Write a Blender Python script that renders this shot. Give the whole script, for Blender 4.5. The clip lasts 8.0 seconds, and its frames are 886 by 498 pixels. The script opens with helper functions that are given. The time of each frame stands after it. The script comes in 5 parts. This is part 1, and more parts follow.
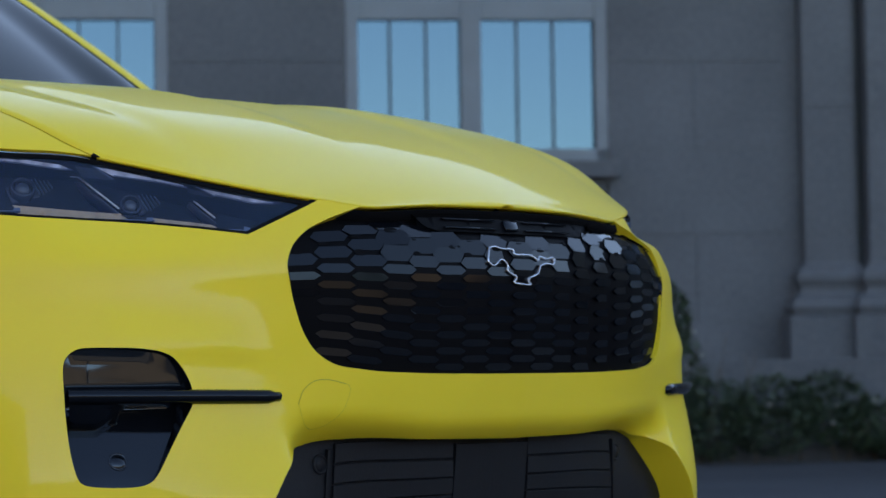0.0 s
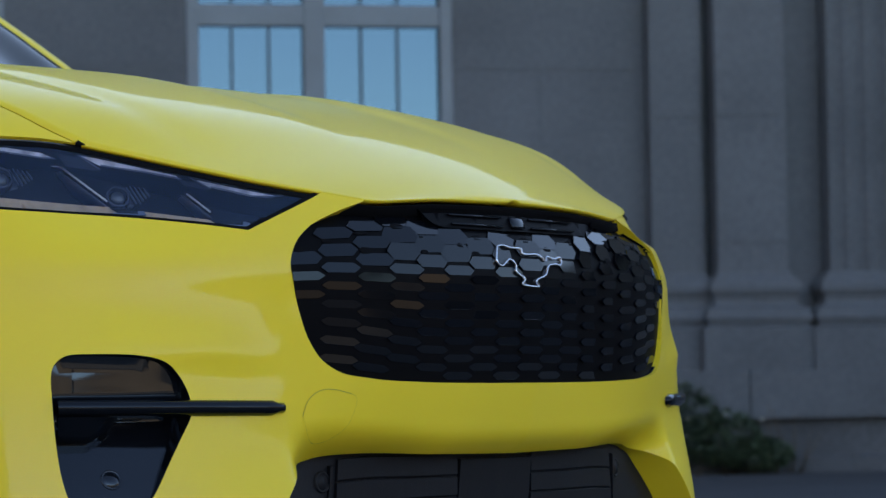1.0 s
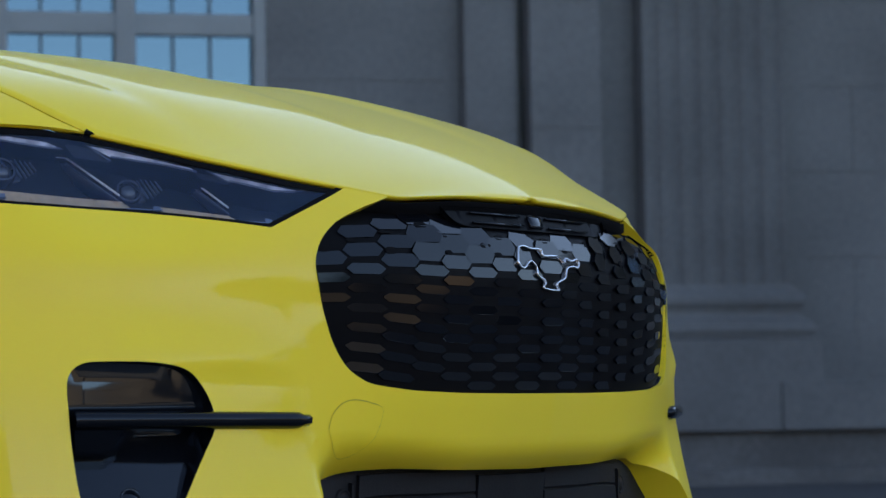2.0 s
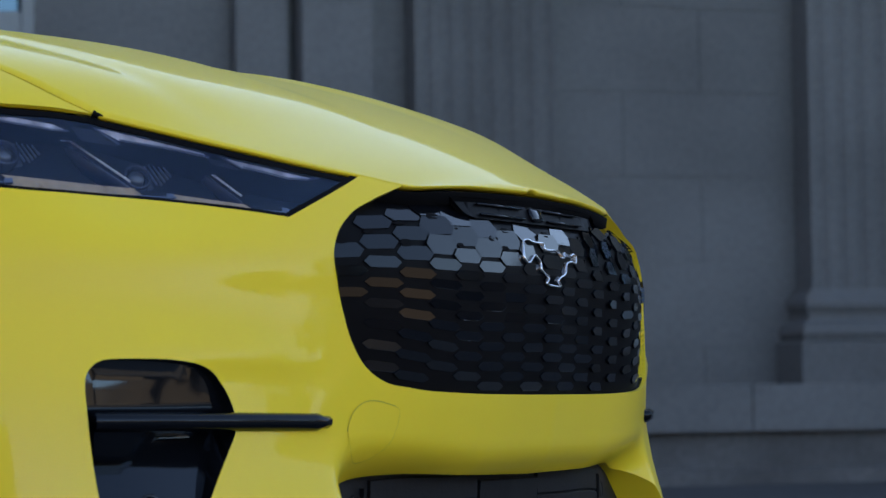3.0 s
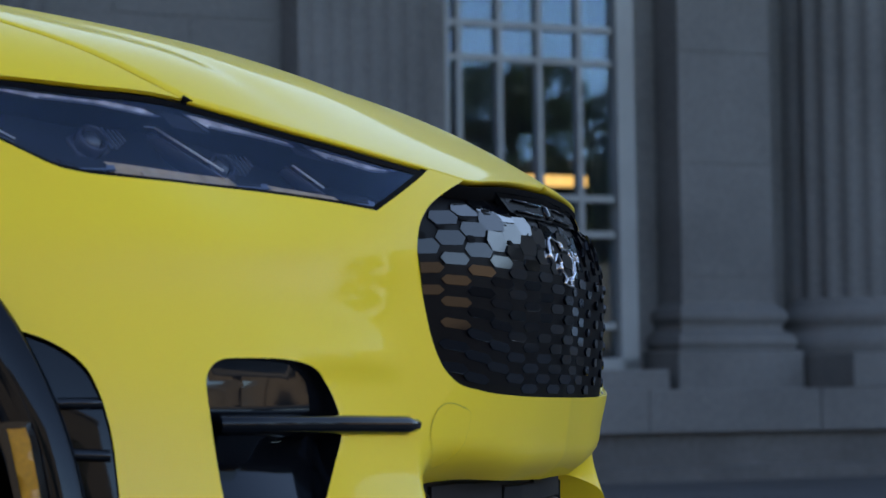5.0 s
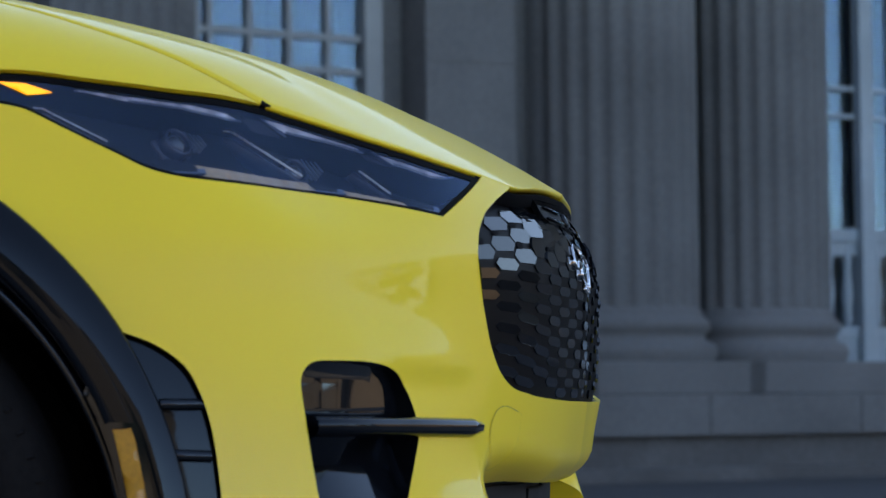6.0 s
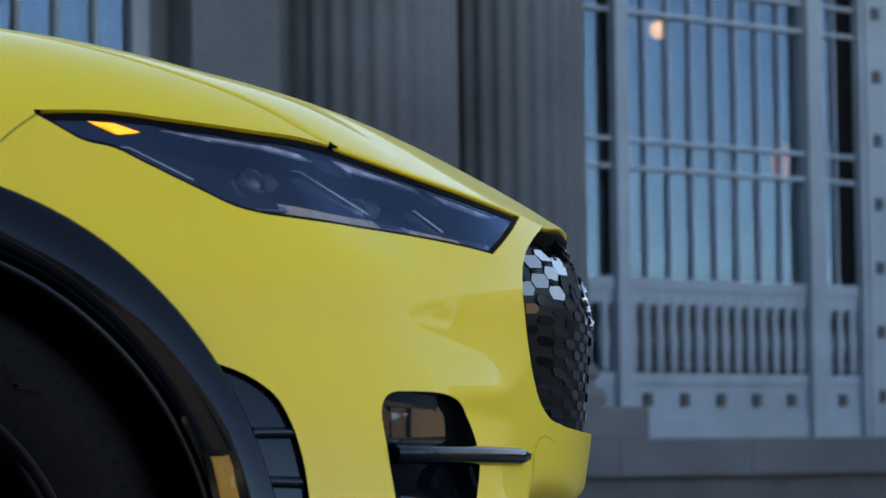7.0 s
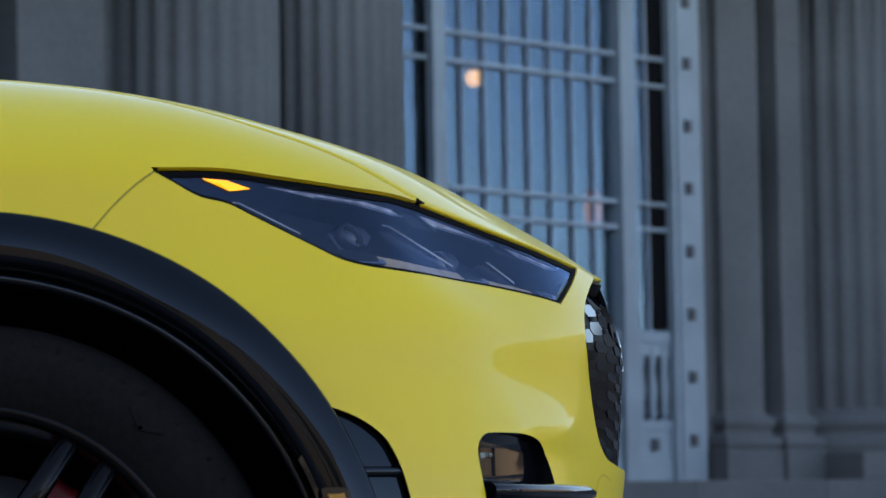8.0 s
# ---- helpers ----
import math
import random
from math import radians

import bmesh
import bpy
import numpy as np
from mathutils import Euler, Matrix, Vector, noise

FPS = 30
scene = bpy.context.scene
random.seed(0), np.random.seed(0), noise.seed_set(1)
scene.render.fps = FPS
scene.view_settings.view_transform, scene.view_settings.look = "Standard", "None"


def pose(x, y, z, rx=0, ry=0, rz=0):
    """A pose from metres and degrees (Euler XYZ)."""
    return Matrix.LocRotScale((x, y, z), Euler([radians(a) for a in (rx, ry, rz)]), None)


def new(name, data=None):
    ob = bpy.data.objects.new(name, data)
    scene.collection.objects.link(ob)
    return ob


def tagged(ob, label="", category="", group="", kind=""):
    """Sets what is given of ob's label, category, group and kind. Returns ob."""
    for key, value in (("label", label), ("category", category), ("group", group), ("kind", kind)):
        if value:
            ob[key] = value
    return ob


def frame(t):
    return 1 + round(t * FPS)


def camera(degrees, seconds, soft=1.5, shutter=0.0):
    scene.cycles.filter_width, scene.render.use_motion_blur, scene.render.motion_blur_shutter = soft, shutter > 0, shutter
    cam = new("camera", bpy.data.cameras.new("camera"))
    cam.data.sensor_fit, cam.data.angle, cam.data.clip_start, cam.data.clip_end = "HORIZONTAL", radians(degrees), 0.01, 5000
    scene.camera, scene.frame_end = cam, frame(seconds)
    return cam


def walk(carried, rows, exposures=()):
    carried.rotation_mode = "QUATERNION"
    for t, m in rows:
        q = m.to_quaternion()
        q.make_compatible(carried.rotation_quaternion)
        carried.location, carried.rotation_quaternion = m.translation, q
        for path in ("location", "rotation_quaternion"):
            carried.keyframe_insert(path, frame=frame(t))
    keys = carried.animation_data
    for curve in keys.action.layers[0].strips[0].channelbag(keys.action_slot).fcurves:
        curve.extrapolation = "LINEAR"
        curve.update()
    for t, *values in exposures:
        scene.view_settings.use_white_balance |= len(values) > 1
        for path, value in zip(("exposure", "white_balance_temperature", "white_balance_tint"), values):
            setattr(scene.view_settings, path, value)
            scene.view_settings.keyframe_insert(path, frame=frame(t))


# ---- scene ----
cam = camera(15.45, 8.0, soft=1.4)
cam.data.dof.use_dof = True
cam.data.dof.focus_distance = 4.45
cam.data.dof.aperture_fstop = 12.0

# seconds, x, y, z, yaw, pitch, roll of the slider camera
PATH = [
    (0.0, 3.806, -4.275, 0.526, 36.32, 2.47, -0.91),
    (0.5, 3.562, -4.185, 0.526, 34.68, 2.52, -0.92),
    (1.0, 3.320, -4.114, 0.526, 32.81, 2.66, -0.96),
    (1.5, 3.078, -4.060, 0.526, 30.77, 2.79, -1.02),
    (3.0, 2.412, -3.982, 0.528, 23.69, 2.88, -0.90),
    (3.5, 2.197, -3.989, 0.534, 20.76, 2.82, -0.91),
    (4.0, 1.995, -4.010, 0.535, 18.15, 2.83, -0.94),
    (4.5, 1.793, -4.050, 0.531, 15.49, 2.91, -0.98),
    (6.0, 1.189, -4.237, 0.531, 7.42, 2.97, -0.70),
    (6.5, 0.998, -4.333, 0.522, 4.85, 3.28, -0.69),
    (7.0, 0.815, -4.432, 0.515, 2.44, 3.73, -0.73),
    (7.5, 0.635, -4.551, 0.513, 0.35, 4.17, -0.80),
    (8.0, 0.456, -4.679, 0.510, -1.45, 4.47, -0.89),
]
walk(cam, [(t, pose(x, y, z, 90 + pitch, 0, yaw) @ pose(0, 0, 0, 0, 0, roll)) for t, x, y, z, yaw, pitch, roll in PATH], [(0, 2.52, 10300, 13), (8, 2.52, 10300, 13)])

# ---- world and light ----
# the sun stands behind the tall stone building: the car is in its shade, the ground beyond is lit
SUN_TURN, SUN_HIGH = radians(-44.85), radians(23.5)
world = bpy.data.worlds.new("sky")
scene.world = world
world.use_nodes = True
wn = world.node_tree
sky = wn.nodes.new("ShaderNodeTexSky")
sky.sky_type, sky.sun_disc = "NISHITA", False
sky.sun_elevation, sky.sun_rotation = SUN_HIGH, SUN_TURN
sky.altitude, sky.dust_density, sky.ozone_density = 2500, 0.1, 4.0
sky.air_density = 0.9
wn.links.new(sky.outputs["Color"], wn.nodes["Background"].inputs["Color"])
wn.nodes["Background"].inputs["Strength"].default_value = 0.12
sun_data = bpy.data.lights.new("sun", "SUN")
sun_data.energy, sun_data.angle, sun_data.color = 3.0, radians(0.5), (1.0, 0.93, 0.84)
sun = new("sun", sun_data)
sun.rotation_euler = (radians(90) - SUN_HIGH, 0, radians(180) - SUN_TURN)


# ---- materials ----
def material(name, color, rough=0.5, metal=0.0, coat=0.0, grain=0.0, grain_scale=40.0, bump=0.0, stain=0.0, stain_scale=1.5, spec=0.5):
    """A principled material whose colour varies at two scales, with a fine relief."""
    m = bpy.data.materials.new(name)
    m.use_nodes = True
    nt = m.node_tree
    b = nt.nodes["Principled BSDF"]
    b.inputs["Base Color"].default_value = (*color, 1)
    b.inputs["Roughness"].default_value = rough
    b.inputs["Metallic"].default_value = metal
    b.inputs["Coat Weight"].default_value = coat
    b.inputs["Coat Roughness"].default_value = 0.03
    b.inputs["Specular IOR Level"].default_value = spec
    if grain or stain or bump:
        co = nt.nodes.new("ShaderNodeTexCoord")
        fine = nt.nodes.new("ShaderNodeTexNoise")
        fine.inputs["Scale"].default_value, fine.inputs["Detail"].default_value = grain_scale, 6
        wide = nt.nodes.new("ShaderNodeTexNoise")
        wide.inputs["Scale"].default_value, wide.inputs["Detail"].default_value = stain_scale, 5
        for n in (fine, wide):
            nt.links.new(co.outputs["Object"], n.inputs["Vector"])
        last = None
        for n, amount in ((fine, grain), (wide, stain)):
            mr = nt.nodes.new("ShaderNodeMapRange")
            mr.inputs["From Min"].default_value, mr.inputs["From Max"].default_value = 0.3, 0.7
            mr.inputs["To Min"].default_value, mr.inputs["To Max"].default_value = 1 - amount, 1 + amount
            nt.links.new(n.outputs["Fac"], mr.inputs["Value"])
            mul = nt.nodes.new("ShaderNodeVectorMath")
            mul.operation = "SCALE"
            if last is None:
                mul.inputs[0].default_value = color
            else:
                nt.links.new(last, mul.inputs[0])
            nt.links.new(mr.outputs["Result"], mul.inputs["Scale"])
            last = mul.outputs["Vector"]
        nt.links.new(last, b.inputs["Base Color"])
        if bump:
            bp = nt.nodes.new("ShaderNodeBump")
            bp.inputs["Strength"].default_value, bp.inputs["Distance"].default_value = bump, 0.01
            nt.links.new(fine.outputs["Fac"], bp.inputs["Height"])
            nt.links.new(bp.outputs["Normal"], b.inputs["Normal"])
    return m


YELLOW = material("yellow_car_paint", (0.945, 0.655, 0.04), 0.5, 0.0, 0.42, stain=0.02, stain_scale=3, spec=0.15)
YELLOW.node_tree.nodes["Principled BSDF"].inputs["Coat Roughness"].default_value = 0.06
GLOSS_BLACK = material("gloss_black_plastic", (0.004, 0.005, 0.007), 0.06, spec=0.55)
TRIM_BLACK = material("black_arch_plastic", (0.004, 0.005, 0.007), 0.05, spec=0.27)
CELL_BLACK = material("gloss_black_grille_cell", (0.003, 0.0035, 0.005), 0.05, spec=0.29)
# blue tint in the gloss paints the reflected sky bluer than it is
for m in (GLOSS_BLACK, TRIM_BLACK, CELL_BLACK):
    m.node_tree.nodes["Principled BSDF"].inputs["Specular Tint"].default_value = (0.68, 0.84, 1.0, 1)
MATT_BLACK = material("matt_black_plastic", (0.010, 0.010, 0.012), 0.5, grain=0.15, grain_scale=300, bump=0.1)
GRILLE_BASE = material("black_grille_backing", (0.003, 0.003, 0.004), 0.45, spec=0.04)
SLAT_BLACK = material("black_slat_plastic", (0.006, 0.006, 0.008), 0.6, grain=0.2, grain_scale=300, bump=0.1, spec=0.25)
DARK = material("dark_cavity", (0.004, 0.004, 0.005), 0.8, spec=0.08)
RUBBER = material("tyre_rubber", (0.011, 0.0105, 0.011), 0.85, grain=0.2, grain_scale=120, bump=0.1, spec=0.08)
SEAM_DARK = material("shadowed_panel_gap", (0.42, 0.31, 0.02), 0.6)
BAR_BRIGHT = material("clear_light_bar", (0.62, 0.60, 0.57), 0.25, grain=0.15, grain_scale=200)
CHROME = material("chrome", (0.75, 0.76, 0.78), 0.12, 1.0)
CHROME_DARK = material("smoked_lens", (0.05, 0.058, 0.07), 0.15, 0.3, 0.5)
SILVER = material("worn_brake_steel", (0.22, 0.23, 0.24), 0.4, 1.0)
STONE = material("grey_limestone", (0.097, 0.100, 0.104), 0.85, grain=0.12, grain_scale=25, bump=0.25, stain=0.22, stain_scale=0.7)
STONE_DARK = material("weathered_base_stone", (0.07, 0.07, 0.072), 0.85, grain=0.2, grain_scale=20, bump=0.25, stain=0.3, stain_scale=1.2)
WHITE_PAINT = material("pale_window_paint", (0.16, 0.18, 0.19), 0.55, grain=0.05, stain=0.1, stain_scale=2)
PAVING = material("worn_paving", (0.032, 0.035, 0.040), 0.85, grain=0.3, grain_scale=150, bump=0.3, stain=0.25, stain_scale=0.8)
CONCRETE = material("pale_warm_concrete", (0.17, 0.15, 0.128), 0.85, grain=0.15, grain_scale=120, bump=0.2, stain=0.15, stain_scale=0.6)
AMBER = material("amber_lens", (0.46, 0.20, 0.012), 0.35, coat=0.15, grain=0.15, grain_scale=160)
SIGN_RED = material("bright_red_card", (0.75, 0.02, 0.03), 0.5)
RED = material("red_caliper_paint", (0.16, 0.006, 0.010), 0.5)


def clear_cover(name, color, gloss, sheen=(1, 1, 1)):
    """A thin clear cover: sees through, with a mirror gloss that grows towards the edge."""
    m = bpy.data.materials.new(name)
    m.use_nodes = True
    nt = m.node_tree
    nt.nodes.remove(nt.nodes["Principled BSDF"])
    see, shine, mix = nt.nodes.new("ShaderNodeBsdfTransparent"), nt.nodes.new("ShaderNodeBsdfGlossy"), nt.nodes.new("ShaderNodeMixShader")
    edge, power, scale = nt.nodes.new("ShaderNodeLayerWeight"), nt.nodes.new("ShaderNodeMath"), nt.nodes.new("ShaderNodeMath")
    see.inputs["Color"].default_value = (*color, 1)
    shine.inputs["Roughness"].default_value = 0.02
    shine.inputs["Color"].default_value = (*sheen, 1)
    edge.inputs["Blend"].default_value = 0.5
    power.operation, power.inputs[1].default_value = "POWER", 5.0
    scale.operation, scale.inputs[1].default_value, scale.inputs[2].default_value = "MULTIPLY_ADD", 1 - gloss, gloss
    nt.links.new(edge.outputs["Facing"], power.inputs[0])
    nt.links.new(power.outputs["Value"], scale.inputs[0])
    nt.links.new(scale.outputs["Value"], mix.inputs["Fac"])
    nt.links.new(see.outputs["BSDF"], mix.inputs[1])
    nt.links.new(shine.outputs["BSDF"], mix.inputs[2])
    nt.links.new(mix.outputs["Shader"], nt.nodes["Material Output"].inputs["Surface"])
    return m


def glowing(name, color, strength):
    m = bpy.data.materials.new(name)
    m.use_nodes = True
    b = m.node_tree.nodes["Principled BSDF"]
    b.inputs["Base Color"].default_value = (*color, 1)
    b.inputs["Emission Color"].default_value = (*color, 1)
    b.inputs["Emission Strength"].default_value = strength
    return m


AMBER_GLOW = glowing("lit_amber_lens", (1.0, 0.36, 0.03), 0.30)
WARM_LAMP = glowing("warm_tube", (1.0, 0.62, 0.25), 0.26)
GLOBE_LAMP = glowing("warm_globe", (1.0, 0.55, 0.25), 0.17)
DIM_GLOW = glowing("dim_warm_glow", (1.0, 0.38, 0.20), 0.035)
# sheen colours put the blue of a reflected sky into lens and panes
LENS_GLASS = clear_cover("clear_lamp_plastic", (0.90, 0.93, 0.97), 0.070, (0.36, 0.62, 1.0))
CLEAR_PANE = clear_cover("clear_window_glass", (0.88, 0.93, 0.94), 0.064, (0.36, 0.58, 0.86))
PANE_GLASS = material("dark_window_glass", (0.008, 0.010, 0.013), 0.03, spec=0.55)
PANE_GLASS.node_tree.nodes["Principled BSDF"].inputs["IOR"].default_value = 1.9
# reflected sky is coloured blue here too
PANE_GLASS.node_tree.nodes["Principled BSDF"].inputs["Specular Tint"].default_value = (0.36, 0.68, 0.92, 1)
CABIN_GLASS = material("tinted_car_glass", (0.010, 0.013, 0.011), 0.03, spec=0.06)
LAMP_DARK = material("lamp_interior_black", (0.006, 0.008, 0.013), 0.45, spec=0.2)
LAMP_GREY = material("lamp_interior_grey", (0.08, 0.09, 0.12), 0.3, 0.5)
LAMP_BLOCK = material("lamp_reflector_blue_grey", (0.045, 0.055, 0.08), 0.25, 0.4)
LAMP_LEDGE = material("lamp_ledge", (0.42, 0.27, 0.155), 0.4, grain=0.2, grain_scale=60)
LAMP_WEB = material("lamp_web_blue_grey", (0.012, 0.015, 0.023), 0.5, spec=0.2)
LAMP_RIB = material("lamp_bright_rib", (0.11, 0.14, 0.19), 0.35, 0.4)
GUIDE = material("pale_light_guide", (0.52, 0.48, 0.50), 0.35, grain=0.45, grain_scale=70)
RIM_BLACK = material("dark_rim_paint", (0.003, 0.003, 0.004), 0.18, spec=0.15)
ROOM = material("dim_interior_plaster", (0.10, 0.09, 0.08), 0.9, stain=0.2)
BAR_GREY = material("thin_glazing_bar", (0.05, 0.06, 0.07), 0.6)
SCREEN_PAINT = material("pale_bronze_green_paint", (0.20, 0.26, 0.30), 0.5, grain=0.08, stain=0.15, stain_scale=1.5)
SCREEN_BAR = material("grey_glazing_bar", (0.26, 0.33, 0.39), 0.5)
STUD = material("dark_stud", (0.03, 0.035, 0.045), 0.5)
LEAF = material("leaf_green", (0.026, 0.046, 0.020), 0.55, grain=0.3, grain_scale=8, stain=0.3, stain_scale=3)
BLOOM = material("pale_flower", (0.3, 0.29, 0.25), 0.7)
BARK = material("bark", (0.09, 0.07, 0.05), 0.9, grain=0.3, grain_scale=30, bump=0.5)
OPPOSITE = material("brown_house_render", (0.15, 0.12, 0.098), 0.9, grain=0.08, stain=0.15, stain_scale=0.4)


# ---- mesh helpers ----
def link(name, bm, mat, parent=None, label="", smooth=True):
    me = bpy.data.meshes.new(name)
    bm.normal_update()
    bm.to_mesh(me)
    bm.free()
    for p in me.polygons:
        p.use_smooth = smooth
    me.materials.append(mat)
    ob = new(name, me)
    if parent is not None:
        ob.parent = parent
    if label:
        tagged(ob, label)
    return ob


part = link


def empty(name, label, category, m=None, group=""):
    ob = new(name)
    if m is not None:
        ob.matrix_world = m
    return tagged(ob, label, category, group)


def box(bm, x0, x1, y0, y1, z0, z1, bevel=0.0):
    g = bmesh.ops.create_cube(bm, size=1.0)
    for v in g["verts"]:
        v.co = Vector(((x0 + x1) / 2 + v.co.x * (x1 - x0), (y0 + y1) / 2 + v.co.y * (y1 - y0), (z0 + z1) / 2 + v.co.z * (z1 - z0)))
    if bevel:
        edges = list({e for v in g["verts"] for e in v.link_edges})
        bmesh.ops.bevel(bm, geom=edges, offset=bevel, segments=2, affect="EDGES", profile=0.5)
    return bm


def boxes(*rows, bevel=0.0):
    bm = bmesh.new()
    for r in rows:
        box(bm, *r, bevel=bevel)
    return bm


def hermite(knots, values, t):
    """Smooth interpolation through values (k, ...) at knots, for an array t."""
    k, v, t = np.asarray(knots, float), np.asarray(values, float), np.asarray(t, float)
    h = np.diff(k)
    sec = np.diff(v, axis=0) / h.reshape(-1, *[1] * (v.ndim - 1))
    m = np.empty_like(v)
    m[0], m[-1] = sec[0], sec[-1]
    w = (h[1:] / (h[1:] + h[:-1])).reshape(-1, *[1] * (v.ndim - 1))
    m[1:-1] = w * sec[:-1] + (1 - w) * sec[1:]
    i = np.clip(np.searchsorted(k, t, side="right") - 1, 0, len(k) - 2)
    a = (t - k[i]) / h[i]
    sh = a.shape + (1,) * (v.ndim - 1)
    a, hh = a.reshape(sh), h[i].reshape(sh)
    return (2 * a**3 - 3 * a**2 + 1) * v[i] + (a**3 - 2 * a**2 + a) * hh * m[i] + (3 * a**2 - 2 * a**3) * v[i + 1] + (a**3 - a**2) * hh * m[i + 1]


def grid_mesh(points, close=False):
    """A bmesh of quads through an array (rows, columns, 3)."""
    bm = bmesh.new()
    vs = [[bm.verts.new(p) for p in row] for row in points]
    n = len(vs[0])
    for a, b in zip(vs, vs[1:]):
        for j in range(n if close else n - 1):
            bm.faces.new((a[j], a[(j + 1) % n], b[(j + 1) % n], b[j]))
    return bm


# ---- the car's skin: ribs round the nose at eight heights ----
RIB_Z = [0.22, 0.36, 0.47, 0.55, 0.66, 0.73, 0.80, 0.92]
RIB_A = [(0.775, 0), (0.77, -0.2), (0.765, -0.36), (0.765, -0.53), (0.68, -0.70), (0.59, -0.835), (0.45, -0.915), (0.2, -0.94), (-0.25, -0.945), (-0.8, -0.935)]
RIB_B = [(0.808, 0), (0.800, -0.2), (0.780, -0.36), (0.772, -0.535), (0.700, -0.70), (0.615, -0.84), (0.47, -0.92), (0.2, -0.945), (-0.25, -0.945), (-0.8, -0.935)]
RIB_C = [(0.813, 0), (0.805, -0.2), (0.783, -0.36), (0.743, -0.53), (0.688, -0.695), (0.610, -0.832), (0.465, -0.917), (0.2, -0.945), (-0.25, -0.947), (-0.8, -0.937)]
RIB_D = [(0.824, 0), (0.814, -0.2), (0.79, -0.36), (0.737, -0.53), (0.674, -0.69), (0.598, -0.825), (0.455, -0.912), (0.2, -0.945), (-0.25, -0.95), (-0.8, -0.94)]
RIB_E = [(0.828, 0), (0.815, -0.2), (0.792, -0.35), (0.733, -0.53), (0.652, -0.69), (0.566, -0.815), (0.42, -0.90), (0.18, -0.945), (-0.25, -0.955), (-0.8, -0.945)]
RIB_M = [(0.826, 0), (0.813, -0.2), (0.789, -0.347), (0.728, -0.532), (0.639, -0.690), (0.543, -0.8125), (0.394, -0.888), (0.158, -0.934), (-0.25, -0.951), (-0.8, -0.943)]
RIB_F = [(0.806, 0), (0.795, -0.2), (0.770, -0.345), (0.700, -0.53), (0.574, -0.69), (0.487, -0.806), (0.345, -0.868), (0.13, -0.915), (-0.25, -0.94), (-0.8, -0.935)]
RIB_G = [(0.70, 0), (0.70, -0.2), (0.69, -0.34), (0.62, -0.50), (0.505, -0.69), (0.40, -0.79), (0.26, -0.85), (0.1, -0.885), (-0.25, -0.905), (-0.8, -0.90)]
RIBS = np.array([RIB_A, RIB_B, RIB_C, RIB_D, RIB_E, RIB_M, RIB_F, RIB_G], float)
TAIL = np.array([(-1.6, 0.99), (-2.6, 1.0), (-3.3, 0.965), (-3.72, 0.72), (-3.85, 0.0)])
RIBS = np.concatenate([RIBS, np.stack([np.stack([TAIL[:, 0], r[-1, 1] * TAIL[:, 1]], 1) for r in RIBS])], axis=1)
RIB_S = np.arange(15.0)


def skin(s, z, inward=0.0):
    """Points of the car's outer skin at rib s (negative: the other side) and height z."""
    s, z = np.broadcast_arrays(np.asarray(s, float), np.asarray(z, float))
    sh = s.shape
    s, z = s.ravel(), z.ravel()
    levels = np.stack([hermite(RIB_S, r, np.abs(s)) for r in RIBS])
    out = np.empty((len(s), 3))
    k = np.array(RIB_Z)
    h = np.diff(k)
    sec = np.diff(levels, axis=0) / h[:, None, None]
    m = np.empty_like(levels)
    m[0], m[-1] = sec[0], sec[-1]
    w = (h[1:] / (h[1:] + h[:-1]))[:, None, None]
    m[1:-1] = w * sec[:-1] + (1 - w) * sec[1:]
    i = np.clip(np.searchsorted(k, z, side="right") - 1, 0, len(k) - 2)
    a = ((z - k[i]) / h[i])[:, None]
    n = np.arange(len(s))
    out[:, :2] = (2 * a**3 - 3 * a**2 + 1) * levels[i, n] + (a**3 - 2 * a**2 + a) * h[i][:, None] * m[i, n] + (3 * a**2 - 2 * a**3) * levels[i + 1, n] + (a**3 - a**2) * h[i][:, None] * m[i + 1, n]
    out[:, 2] = z
    out[:, 1] *= np.where(s < 0, -1, 1)
    if inward:
        e = 0.01
        du = skin(s + e, z).reshape(-1, 3) - skin(s - e, z).reshape(-1, 3)
        dz = skin(s, z + e).reshape(-1, 3) - skin(s, z - e).reshape(-1, 3)
        nn = np.cross(dz, du)
        nn /= np.linalg.norm(nn, axis=1)[:, None]
        nn *= np.sign((nn[:, :2] * (out[:, :2] - np.array([-0.6, 0]))).sum(1))[:, None]
        out = out - inward * nn
    return out.reshape(*sh, 3)


# height of the bonnet's edge along the ribs
EDGE_S = [0, 1, 1.5, 2, 2.42, 2.9, 3.3, 3.72, 4.0, 4.9, 5.4, 5.8, 6.4, 7.2, 8, 9, 10, 14]
EDGE_Z = [0.818, 0.815, 0.811, 0.808, 0.817, 0.831, 0.848, 0.869, 0.881, 0.893, 0.901, 0.909, 0.909, 0.912, 0.92, 0.93, 0.96, 1.0]


def edge_z(s):
    return hermite(EDGE_S, EDGE_Z, np.abs(s))


# bonnet and wing tops: height along the middle line, and how square the cross-section is
CREST_X = [-0.60, -0.25, 0.05, 0.30, 0.50, 0.64, 0.74, 0.80]
CREST_Z = [1.080, 1.055, 1.046, 1.0225, 0.9676, 0.909, 0.855, 0.818]
SQUARE_X, SQUARE_P = [-0.75, 0.0, 0.45, 0.60, 0.80], [4.0, 8.6, 11.0, 3.5, 1.6]
DOME_X, DOME_K = [-0.75, 0.0, 0.40, 0.80], [0.32, -0.07, 0.46, 0.30]
edge_s = np.linspace(0, 9, 1801)
edge_p = skin(edge_s, edge_z(edge_s))


